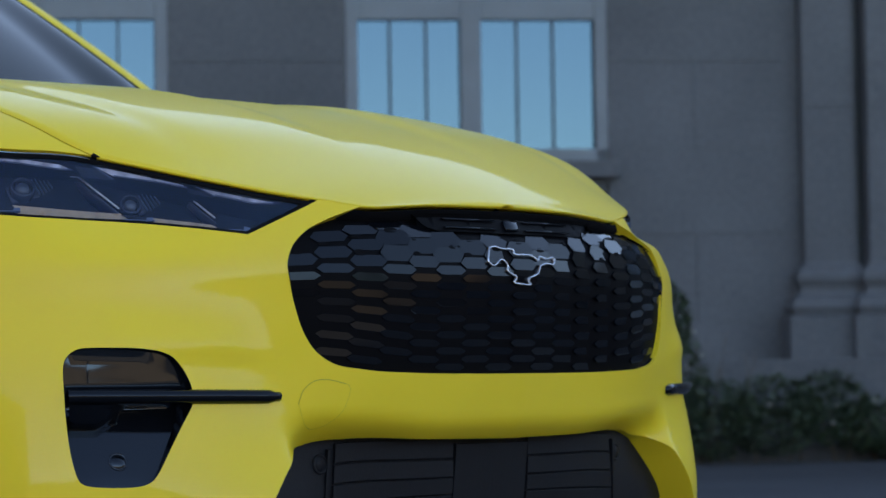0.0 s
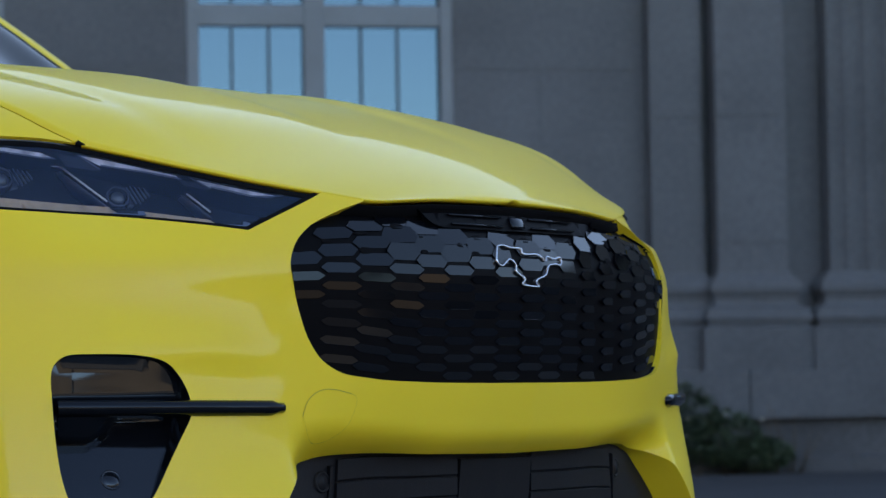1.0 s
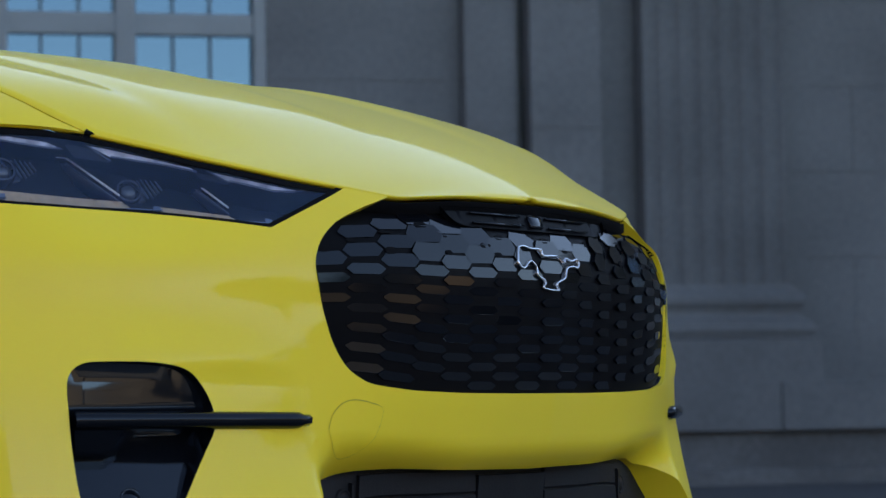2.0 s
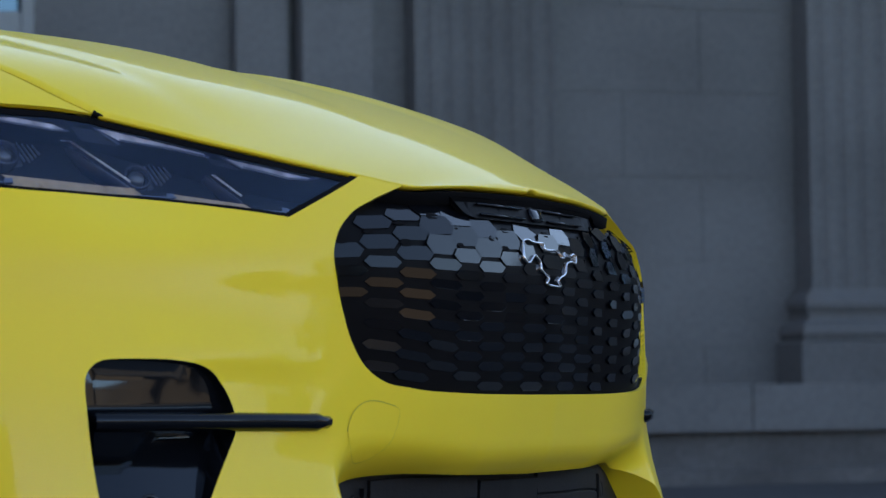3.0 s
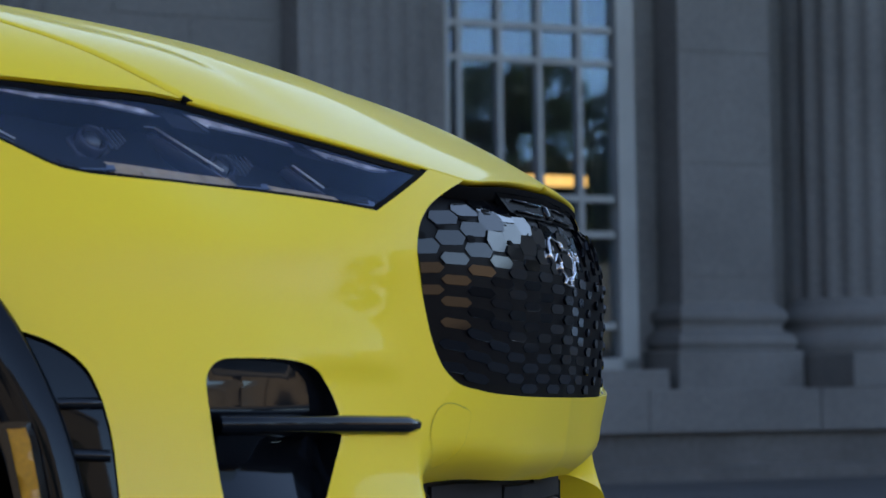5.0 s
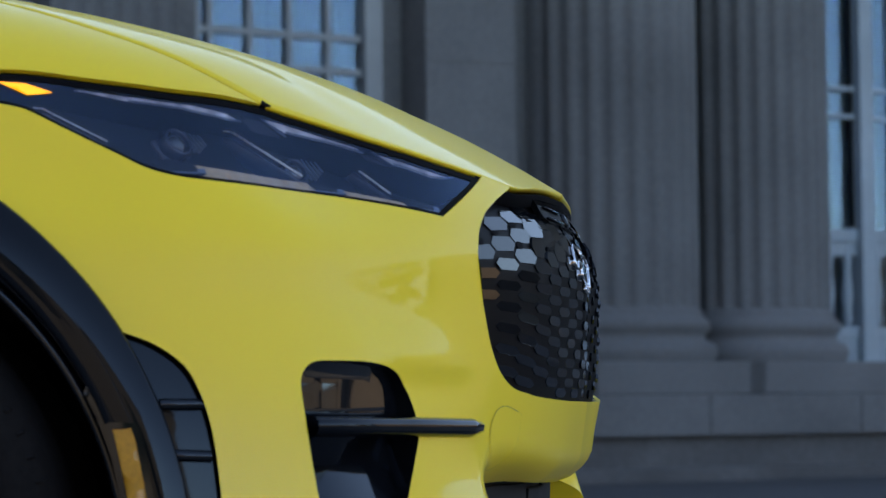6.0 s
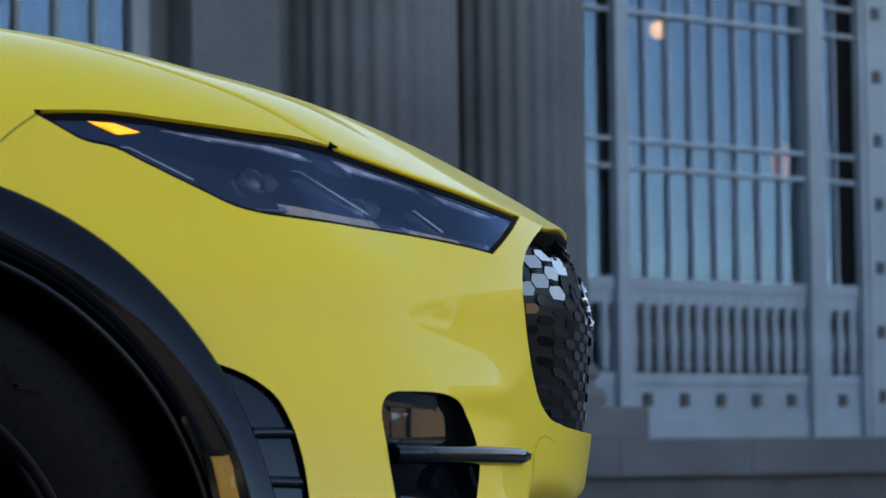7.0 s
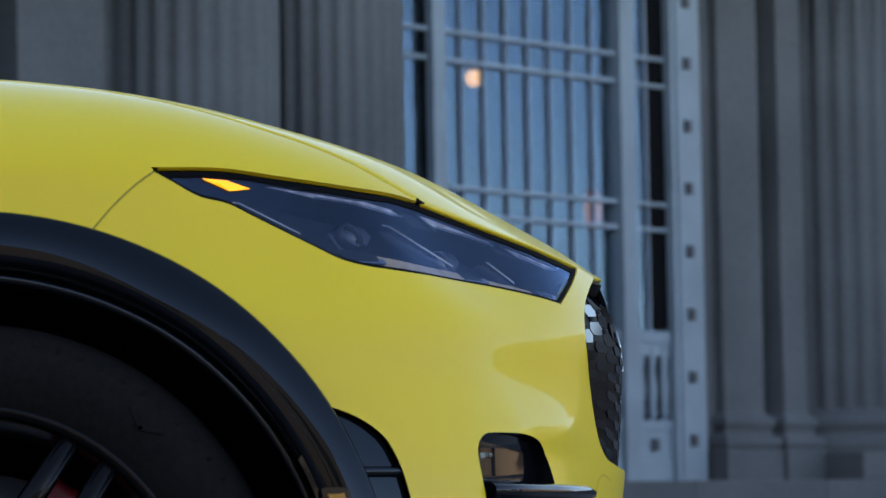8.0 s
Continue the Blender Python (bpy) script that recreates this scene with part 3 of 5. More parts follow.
notch_mesh.materials.append(DARK)
rng = random.Random(4)


def skin_frame(length, z, inward):
    """A pose on the skin: x along it, y inwards, z up."""
    s = float(to_rib(length))
    at = lambda dz: on_skin(np.array([[length, z + dz]]), inward)[0]
    p = at(0)
    du = skin(s + 0.02, z) - skin(s - 0.02, z)
    dz = at(0.004) - at(-0.004)
    if s < 0 and s > -0.03:
        du = np.array([0, -1.0, 0])
    ez = Vector(dz).normalized()
    ex = Vector(du).normalized() * (1 if du[1] > 0 else -1)
    ey = ez.cross(ex).normalized()
    ex = ey.cross(ez)
    m = Matrix((ex, ey, ez)).transposed().to_4x4()
    m.translation = Vector(p)
    return m


BADGE_Z = 0.722
for col in range(-9, 10):
    for row in range(14):
        z = 0.548 + PITCH_Z * (row + (0.5 if col % 2 else 0))
        c = np.array([[col * PITCH_L + dx * CELL_W, z + dz * CELL_H] for dx, dz in ((-0.45, 0), (0.45, 0), (0, 0.6), (0, -0.6))])
        if not inside(c, grille_loop).all() or (abs(col * PITCH_L) < 0.23 and z > 0.772):
            continue
        size = int(np.clip((z - 0.678) / 0.014, 0, 3 if abs(col) > 5 else 4))
        cell = new("cell", cell_meshes[size, rng.randrange(3)])
        cell.parent = panel
        cell.matrix_world = skin_frame(col * PITCH_L, z, grille_in) @ pose(0, 0, 0, rng.gauss(0, 0.8 if size < 4 else 1.3), 0, rng.gauss(0, 0.8 if size < 4 else 1.5))
        if size > 2 and rng.random() < 0.75:
            notch = new("notch", notch_mesh)
            notch.parent = panel
            notch.matrix_world = skin_frame(col * PITCH_L + rng.choice((-0.5, 0, 0.4)) * CELL_W, z + PITCH_Z * 0.5, grille_in) @ Matrix.Diagonal((rng.uniform(0.4, 1.2), 1, rng.uniform(0.5, 1.1), 1))
# frame line round the panel
bm = bmesh.new()
rows = [[bm.verts.new(p) for p in on_skin(grille_loop, d)] for d in (lambda z: grille_in(z) - 0.005, lambda z: grille_in(z) + 0.001)]
for i in range(len(grille_loop)):
    j = (i + 1) % len(grille_loop)
    bm.faces.new((rows[0][i], rows[0][j], rows[1][j], rows[1][i]))
part("panel_edge", bm, GLOSS_BLACK, panel)
# camera slot at the top of the panel
slot = mirror_loop(join(straight([(0, 0.776), (0.95, 0.776)]), smooth_line([(0.95, 0.776), (1.12, 0.782), (1.28, 0.803)]), straight([(1.28, 0.803), (0, 0.8085)])))
camera_slot = part("camera_slot", patch(slot, inward=0.014, step=0.02), GRILLE_BASE, panel, "matt black recessed camera strip")
bm = bmesh.new()
rows = [[bm.verts.new(p) for p in on_skin(slot, d)] for d in (0.0165, 0.009, 0.0088, 0.014)]
for a, b in zip(rows, rows[1:]):
    for i in range(len(slot)):
        j = (i + 1) % len(slot)
        bm.faces.new((a[i], a[j], b[j], b[i]))
part("slot_frame", bm, CELL_BLACK, camera_slot)
m = skin_frame(0.0, 0.792, 0.010)
bm = boxes((-0.018, 0.018, 0.0, 0.012, -0.010, 0.008), bevel=0.003)
bm.transform(m)
part("camera_body", bm, CELL_BLACK, camera_slot)
for side in (-1, 1):
    for z in (0.784, 0.7985):
        bm = bmesh.new()
        a, b = skin_frame(side * 0.04, z, 0.012).translation, skin_frame(side * 0.17, z, 0.012).translation
        bar(bm, a, b, 0.004, 0.003)
        part("slot_rib", bm, CELL_BLACK, camera_slot)

# emblem: an open chrome outline of a running form, as a plain shape
EMBLEM = [(-0.082, 0.028), (-0.091, 0.006), (-0.079, -0.001), (-0.058, 0.009), (-0.045, 0.001), (-0.045, -0.010), (-0.026, -0.019), (-0.031, -0.028), (0.012, -0.030), (0.005, -0.021), (0.036, -0.012), (0.048, 0.001),
          (0.070, 0.005), (0.087, 0.004), (0.094, 0.012), (0.087, 0.016), (0.072, 0.013), (0.050, 0.016), (0.043, 0.010), (0.022, 0.018), (-0.019, 0.018), (-0.023, 0.026), (-0.050, 0.027), (-0.067, 0.030)]
k = np.arange(len(EMBLEM) + 1.0)
e2 = hermite(k, np.array(EMBLEM + EMBLEM[:1]), np.linspace(0, len(EMBLEM), 240))[:-1]
bm = bmesh.new()
rows = []
cen = []
for ex, ez in e2:
    p = skin_frame(-ex, BADGE_Z + ez, lambda z: grille_in(z) - 0.0045)
    cen.append((p.translation, p.col[1].to_3d()))
for i, (p, nrm) in enumerate(cen):
    d = (cen[(i + 1) % len(cen)][0] - cen[i - 1][0]).normalized()
    w = d.cross(nrm).normalized()
    rows.append([bm.verts.new(p + w * a * 0.0014 + nrm * b) for a, b in ((-1, 0.004), (-1, 0.0008), (-0.5, -0.0004), (0.5, -0.0004), (1, 0.0008), (1, 0.004))])
for i in range(len(rows)):
    a, b = rows[i], rows[(i + 1) % len(rows)]
    for j in range(5):
        bm.faces.new((a[j], a[j + 1], b[j + 1], b[j]))
bmesh.ops.recalc_face_normals(bm, faces=bm.faces[:])
part("emblem", bm, CHROME, panel, "chrome outline emblem")


# ---- car: air ducts beside the grille ----
def duct(turn):
    keep = turn if turn else (lambda b: b)
    groove = lambda z: np.interp(z, [0.39, 0.40, 0.520, 0.533, 0.545, 0.588, 0.596], [0.004, 0.006, 0.046, 0.021, 0.0195, 0.011, 0.005])
    inner = part("air_duct", keep(patch(DUCT, inward=groove, step=0.012)), GLOSS_BLACK, CAR, "gloss black air duct with a horizontal blade")
    # wedge under the blade
    bm = bmesh.new()
    n = 24
    s = np.linspace(5.0, 4.15, n)
    rows = []
    for k, d in ((0.0, 0.002), (0.28, 0.007), (0.32, 0.009), (1.0, 0.014), (1.08, 0.044)):
        zz = 0.514 - 0.030 * k * np.clip(np.linspace(2.1, -0.8, n), 0, 1)
        rows.append([bm.verts.new(p) for p in on_skin(np.stack([to_len(s), zz], 1), d)])
    for a, b in zip(rows, rows[1:]):
        for i in range(n - 1):
            bm.faces.new((a[i], a[i + 1], b[i + 1], b[i]))
    part("duct_vane", keep(bm), GLOSS_BLACK, inner)
    # blade
    bm = bmesh.new()
    n = 40
    s = np.linspace(5.0, 2.96, n)
    prof = ((-0.0105, 0.012), (-0.0105, -0.002), (-0.006, -0.010), (0.004, -0.012), (0.0095, -0.006), (0.0105, 0.012))
    rows = []
    for i, sv in enumerate(s):
        k = i / (n - 1)
        zc = 0.524 - 0.004 * k
        grow = np.clip((sv - 2.96) / 0.08, 0.7, 1)
        rows.append([bm.verts.new(skin(sv, zc + a * grow, 1e-9) + (skin(sv, zc, 0.01) - skin(sv, zc)) / 0.01 * (b * (0.5 + 0.5 * grow) - 0.0015)) for a, b in prof])
    for a, b in zip(rows, rows[1:]):
        for j in range(len(prof) - 1):
            bm.faces.new((a[j], a[j + 1], b[j + 1], b[j]))
    bm.faces.new(rows[-1])
    bmesh.ops.recalc_face_normals(bm, faces=bm.faces[:])
    part("duct_blade", keep(bm), TRIM_BLACK, inner)
    # parking sensor
    bm = lathe([(0, -0.0006), (0.0112, -0.0006), (0.0120, 0.0008), (0.0127, -0.0012), (0.0142, -0.0010), (0.0148, 0.003)], 28)
    bm.transform(skin_frame(float(to_len(4.53)), 0.432, groove))
    part("parking_sensor", keep(bm), GLOSS_BLACK, inner)


duct(None)
duct(flip)

# tow-eye cover
bm = patch(TOW, inward=-0.0004, step=0.012, carved=True)
part("tow_cover", bm, YELLOW, bumper)
cut = int(len(TOW) * 0.45)
bm = strip(TOW[:cut], 0.0011, -0.0008, carved=True)
strip(np.concatenate([TOW[cut - 1:], TOW[:2]]), 0.0004, -0.0008, bm, carved=True)
part("cover_seam", bm, SEAM_DARK, bumper)

# ---- car: lower intake ----
low_loop = mirror_loop(join(INTAKE, straight([(3.46, 0.22), (0, 0.22)])))
intake = part("lower_intake", patch(low_loop, inward=0.060, step=0.03), SLAT_BLACK, CAR, "matt black lower intake with slatted mesh")
def slab(l0, l1, z0, z1, depth, back=0.012, lip=0.0018, n=14):
    """A thin flat piece that follows the skin from l0 to l1 along it, between two heights."""
    bm = bmesh.new()
    ll = np.linspace(l0, l1, n)
    rows = [[bm.verts.new(p) for p in on_skin(np.stack([ll, np.full(n, z)], 1), d)] for z, d in ((z0, depth + back), (z0, depth + lip), (z0 + lip, depth), (z1 - lip, depth), (z1, depth + lip), (z1, depth + back))]
    for a, b in zip(rows, rows[1:]):
        for i in range(n - 1):
            bm.faces.new((a[i], a[i + 1], b[i + 1], b[i]))
    for k in (0, -1):
        bm.faces.new([r[k] for r in rows])
    bmesh.ops.recalc_face_normals(bm, faces=bm.faces[:])
    return bm


for side in (-1, 1):
    for z in (0.432, 0.400, 0.368, 0.336, 0.304):
        part("slat", slab(side * 0.105, side * 0.375, z - 0.0152, z + 0.0152, 0.055), SLAT_BLACK, intake, smooth=False)
    part("divider", slab(side * 0.3875, side * 0.3925, 0.25, 0.440, 0.053, n=3), SLAT_BLACK, intake, smooth=False)
    bm = lathe([(0.0, -0.001), (0.0105, -0.001), (0.0115, 0.0015), (0.0125, -0.0015), (0.0150, -0.001), (0.016, 0.006)], 28)
    bm.transform(skin_frame(side * float(to_len(2.26)), 0.420, 0.0578))
    part("parking_sensor", bm, SLAT_BLACK, intake)
bm = slab(-0.1, 0.1, 0.30, 0.440, 0.052)
part("mount_plate", bm, SLAT_BLACK, intake, "black woven-look mounting plate", smooth=False)
bm = bmesh.new()
s_ = np.linspace(-5.7, 5.7, 90)
rows = [[bm.verts.new(p) for p in on_skin(np.stack([to_len(s_), np.full(90, z)], 1), d)] for z, d in ((0.245, 0.03), (0.235, -0.006), (0.215, -0.008), (0.19, 0.02), (0.19, 0.5))]
for a, b in zip(rows, rows[1:]):
    for i in range(89):
        bm.faces.new((a[i], a[i + 1], b[i + 1], b[i]))
part("chin_spoiler", bm, MATT_BLACK, CAR)


# ---- car: headlamps ----
def lamp(turn):
    keep = turn if turn else (lambda b: b)
    loop = join(LAMP_LOW, edge_line(2.42, 6.40, 0.0085))
    root = part("headlamp", keep(patch(loop, inward=0.055, step=0.02)), LAMP_DARK, CAR, "dark clear-lensed headlamp with slanted light bars")
    bm = bmesh.new()
    rows = [[bm.verts.new(p) for p in on_skin(loop, d)] for d in (0.004, 0.056)]
    for i in range(len(loop)):
        j = (i + 1) % len(loop)
        bm.faces.new((rows[0][i], rows[0][j], rows[1][j], rows[1][i]))
    part("lamp_housing", keep(bm), LAMP_DARK, root)
    lens = part("lamp_lens", keep(patch(loop, inward=0.0035, step=0.02)), LENS_GLASS, root, "clear polycarbonate lens")
    lens.visible_shadow = False
    # near-black wedge standing in for the dark notch where bonnet edge meets wing
    bm = bmesh.new()
    out = Vector((0.6, -0.62, 0.5))
    corners = [Vector((0.5234, -0.6839, 0.8872)), Vector((0.5240, -0.6930, 0.8806)), Vector((0.5310, -0.6860, 0.8780)), Vector((0.5379, -0.6784, 0.8776))]
    mid = sum(corners, Vector()) / 4
    corners = [mid + (p - mid) * 0.65 for p in corners]
    front, back = ([bm.verts.new(p + out * d) for p in corners] for d in (0.0016, -0.006))
    bm.faces.new(front)
    bm.faces.new(back[::-1])
    for i in range(4):
        bm.faces.new((front[i], back[i], back[(i + 1) % 4], front[(i + 1) % 4]))
    part("rubber_stop", keep(bm), DARK, root)
    # slanted light bars standing between the chambers, each with a grey fin behind it
    bars = [(Vector((0.490, -0.680, 0.848)), Vector((0.569, -0.678, 0.797)), 0.0048), (Vector((0.600, -0.565, 0.822)), Vector((0.650, -0.555, 0.784)), 0.0044)]
    bars.append((Vector(on_skin(np.array([[to_len(5.84), 0.872]]), 0.02)[0]), Vector(on_skin(np.array([[to_len(5.58), 0.832]]), 0.010)[0]), 0.0032))
    for a, b, w in bars:
        # two thin silver blades side by side, with a short level tip
        for off in (w * 0.85, -w * 0.85):
            bm = bmesh.new()
            bar(bm, a + Vector((0, 0, off)), b + Vector((0, 0, off)), w * 0.62, w * 0.5, up=(1, 0, 0), taper=0.9 if off > 0 else 0.7)
            part("light_bar", keep(bm), BAR_BRIGHT if off > 0 else LAMP_GREY, root)
        bm = bmesh.new()
        bar(bm, a + Vector((0, 0, w * 0.85)), a + Vector((-0.008, -0.009, w * 0.95)), w * 0.62, w * 0.5, up=(0, 0, 1), taper=0.6)
        part("bar_tip", keep(bm), BAR_BRIGHT, root)
        bm = bmesh.new()
        deep = Vector((-0.034, 0.006, 0.002))
        vs = [bm.verts.new(p + Vector((0, 0.002, -0.003))) for p in (a, b, b + deep * 0.9, a + deep)]
        bm.faces.new(vs)
        ext = bmesh.ops.extrude_face_region(bm, geom=bm.faces[:])
        for vv in ext["geom"]:
            if isinstance(vv, bmesh.types.BMVert):
                vv.co.z -= 0.006
        bmesh.ops.recalc_face_normals(bm, faces=bm.faces[:])
        part("bar_fin", keep(bm), LAMP_GREY, root)
    # projector modules: small lens in a blue-grey block; pale ribs paint vague light streaks
    for place, s_at, r in ((Vector((0.443, -0.750, 0.834)), 4.7, 0.014), (Vector((0.553, -0.635, 0.808)), 3.8, 0.013)):
        m = skin_frame(float(to_len(s_at)), 0.82, 0.03)
        m.translation = place
        bm = lathe([(r * 1.0, 0.006), (r * 1.02, -0.003), (r * 1.12, -0.006), (r * 1.28, -0.004), (r * 1.36, 0.004), (r * 1.36, 0.016)], 32)
        box(bm, -r * 1.5, r * 1.7, 0.008, 0.020, -r * 1.2, r * 1.25, bevel=0.004)
        bm.transform(m)
        block = part("lamp_module", keep(bm), LAMP_BLOCK, root)
        bm = lathe([(0, -0.006), (r * 0.5, -0.005), (r * 0.82, -0.002), (r * 0.9, 0.004)], 28)
        bm.transform(m)
        part("module_lens", keep(bm), CHROME_DARK, block)
        for k in range(5):
            bm = bmesh.new()
            tall = 0.017 - 0.0022 * abs(k - 1)
            bar(bm, m @ Vector((0.022 + 0.0055 * k, 0.003, -tall)), m @ Vector((0.0195 + 0.0055 * k, 0.003, tall * (0.9 - 0.12 * k))), 0.0011, 0.003, up=(1, 0, 0), taper=0.5)
            part("reflector_rib", keep(bm), LAMP_RIB, block)
    # long pale light guides along the top of each chamber, cut to a point, with slanted webs between them
    guides = ([(5.55, 0.892), (5.15, 0.889), (4.72, 0.8815), (4.30, 0.872), (4.20, 0.8635), (4.32, 0.8645), (4.76, 0.8745), (5.19, 0.8805)],
              [(3.98, 0.868), (3.70, 0.860), (3.43, 0.848), (3.39, 0.837), (3.58, 0.8455), (3.87, 0.8545)],
              [(3.32, 0.840), (3.09, 0.832), (2.81, 0.824), (2.62, 0.8185), (2.80, 0.8125), (2.95, 0.8135), (3.22, 0.826)])
    for pts_ in guides:
        guide = part("light_guide", keep(patch(straight(pts_ + pts_[:1]), inward=0.010, step=0.008)), GUIDE, root, "pale grey light guide with a pointed end")
        n = len(pts_) // 2 + 1
        part("guide_lip", keep(strip(straight(pts_[n - 1:]), 0.0022, 0.008)), LAMP_GREY, guide)
    for pts_ in ([(4.16, 0.874), (4.00, 0.869), (3.88, 0.849), (4.12, 0.8545)], [(3.42, 0.846), (3.33, 0.840), (3.22, 0.8235), (3.38, 0.830)]):
        part("slanted_web", keep(patch(straight(pts_ + pts_[:1]), inward=0.013, step=0.008)), LAMP_WEB, root)
        part("web_edge", keep(strip(straight(pts_[1:3]), 0.0022, 0.009)), LAMP_GREY, root)
    # brown ledges along the bottom with a dark clip at the end of each
    for pts_ in ([(5.03, 0.8105), (3.96, 0.798), (3.93, 0.7895), (5.02, 0.7965)], [(3.74, 0.7915), (3.33, 0.780), (3.29, 0.774), (3.76, 0.782)]):
        part("lower_ledge", keep(patch(straight(pts_ + pts_[:1]), inward=0.009, step=0.008)), LAMP_LEDGE, root)
    for pts_ in ([(5.42, 0.813), (5.22, 0.8145), (5.05, 0.8105), (4.98, 0.798), (5.34, 0.7985)], [(3.98, 0.794), (3.86, 0.7935), (3.77, 0.789), (3.74, 0.7835), (3.92, 0.7855)], [(3.30, 0.779), (3.12, 0.7765), (3.05, 0.7675), (3.22, 0.770)]):
        clip = part("lower_clip", keep(patch(straight(pts_ + pts_[:1]), inward=0.0055, step=0.008)), LAMP_DARK, root)
        tip = pts_[-2]
        part("clip_edge", keep(strip(straight([(pts_[0][0], pts_[-1][1] + 0.0012), (tip[0] + 0.05, tip[1] + 0.0015), (tip[0], tip[1] + 0.002)]), 0.0014, 0.0045)), LAMP_RIB, clip)
        bm = boxes((-0.005, 0.005, 0, 0.006, -0.0035, 0.0035), bevel=0.0012)
        bm.transform(skin_frame(float(to_len(tip[0] + 0.03)), tip[1] + 0.004, 0.005) @ pose(0, 0, 0, 0, 25, 0))
        part("clip_tip", keep(bm), LAMP_RIB, clip)
    amber_loop = join(straight([(6.04, 0.8965), (5.86, 0.8945), (5.72, 0.8845), (5.90, 0.8815), (6.04, 0.8965)]))
    part("side_marker", keep(patch(amber_loop, inward=0.0008, step=0.012)), AMBER_GLOW, root, "lit amber marker")
    # dark border on the lens; its top strip also paints the bonnet gap's shade
    part("lens_border", keep(strip(edge_line(2.45, 6.38, 0.0082), 0.007, 0.0025)), DARK, root)
    part("lens_edge", keep(strip(straight([(3.05, 0.7675), (2.50, 0.8115)]), 0.003, 0.0030)), LAMP_BLOCK, root)
    part("lens_border", keep(strip(LAMP_LOW, 0.011, 0.0025)), DARK, root)


lamp(None)
lamp(flip)


# ---- car: black arch trim ----
def arch_trim(turn, cx=0.0, front=True):
    keep = turn if turn else (lambda b: b)
    r_in = R_ARCH - 0.066
    bm = bmesh.new()
    n = 72
    a0, a1 = (-2.0, 180.0)
    prof = ((0.0, 0.002), (-0.002, -0.009), (-0.006, -0.013), (-0.030, -0.0125), (-0.052, -0.012), (-0.058, -0.008), (-0.060, 0.004), (-0.064, 0.07))
    rows = []
    for dr, d in prof:
        line = arch(R_ARCH + dr, a0, a1, cx, n)
        rows.append([bm.verts.new(p) for p in on_skin(line, d)])
    for a, b in zip(rows, rows[1:]):
        for i in range(n):
            bm.faces.new((a[i], a[i + 1], b[i + 1], b[i]))
    trim = part("arch_trim", keep(bm), TRIM_BLACK, CAR, "gloss black wheel arch moulding")
    # liner
    bm = bmesh.new()
    rows = []
    for y in (-0.905, -0.80, -0.55):
        rows.append([bm.verts.new((cx + (r_in + 0.012) * math.cos(radians(a)), y, 0.36 + (r_in + 0.012) * math.sin(radians(a)))) for a in np.linspace(-20, 200, 60)])
    rows.append([bm.verts.new((cx + 0.01 * math.cos(radians(a)), -0.55, 0.36 + 0.01 * math.sin(radians(a)))) for a in np.linspace(-20, 200, 60)])
    for a, b in zip(rows, rows[1:]):
        for i in range(59):
            bm.faces.new((a[i], a[i + 1], b[i + 1], b[i]))
    part("arch_liner", keep(bm), DARK, trim)
    # inner bead of the moulding
    bm = bmesh.new()
    rows = []
    for dr, d in ((-0.064, 0.022), (-0.070, 0.018), (-0.074, 0.024), (-0.070, 0.04)):
        line = arch(R_ARCH + dr, a0, a1, cx, n)
        rows.append([bm.verts.new(p) for p in on_skin(line, d)])
    for a, b in zip(rows, rows[1:]):
        for i in range(n):
            bm.faces.new((a[i], a[i + 1], b[i + 1], b[i]))
    part("arch_bead", keep(bm), GLOSS_BLACK, trim)
    if front:
        # panel between the moulding and the bumper, split by two bars
        inner = smooth_line([(6.10, 0.627), (6.06, 0.595), (6.02, 0.56), (5.985, 0.53), (5.95, 0.50), (5.925, 0.455), (5.90, 0.22)])
        loop = join(TRIM, straight([(5.70, 0.22), (5.90, 0.22)]), inner[::-1])
        side_panel = part("air_curtain", keep(patch(loop, inward=0.012, step=0.015)), TRIM_BLACK, trim)
        for za, zb in ((0.551, 0.551), (0.498, 0.496)):
            bm = bmesh.new()
            line = straight([(5.98, za), (5.74, zb)])
            rows = [[bm.verts.new(p) for p in on_skin(line + np.array([0, dz]), d)] for dz, d in ((0.006, 0.012), (0.004, 0.004), (-0.004, 0.002), (-0.007, 0.012))]
            for a, b in zip(rows, rows[1:]):
                for i in range(len(line) - 1):
                    bm.faces.new((a[i], a[i + 1], b[i + 1], b[i]))
            part("curtain_bar", keep(bm), GLOSS_BLACK, side_panel)
        # the moulding's foot ahead of the wheel
        foot_in = arch(R_ARCH - 0.064, 28, -12, cx, 30)
        loop = join(inner, foot_in[::-1])
        part("arch_foot", keep(patch(loop, inward=-0.006, step=0.015)), GLOSS_BLACK, trim)
        loop = join(straight([(6.25, 0.526), (6.135, 0.526), (6.115, 0.512), (6.055, 0.40), (6.17, 0.40), (6.25, 0.526)]))
        mk = part("marker_lens", keep(patch(loop, inward=-0.019, step=0.01)), AMBER, trim, "amber side reflector")
        bm = strip(np.concatenate([loop, loop[:2]]), 0.007, -0.0196)
        rows = [[bm.verts.new(p) for p in on_skin(loop, d)] for d in (-0.019, -0.004)]
        for i in range(len(loop)):
            j = (i + 1) % len(loop)
            bm.faces.new((rows[0][i], rows[0][j], rows[1][j], rows[1][i]))
        part("marker_frame", keep(bm), GLOSS_BLACK, mk)


arch_trim(None)
arch_trim(flip)


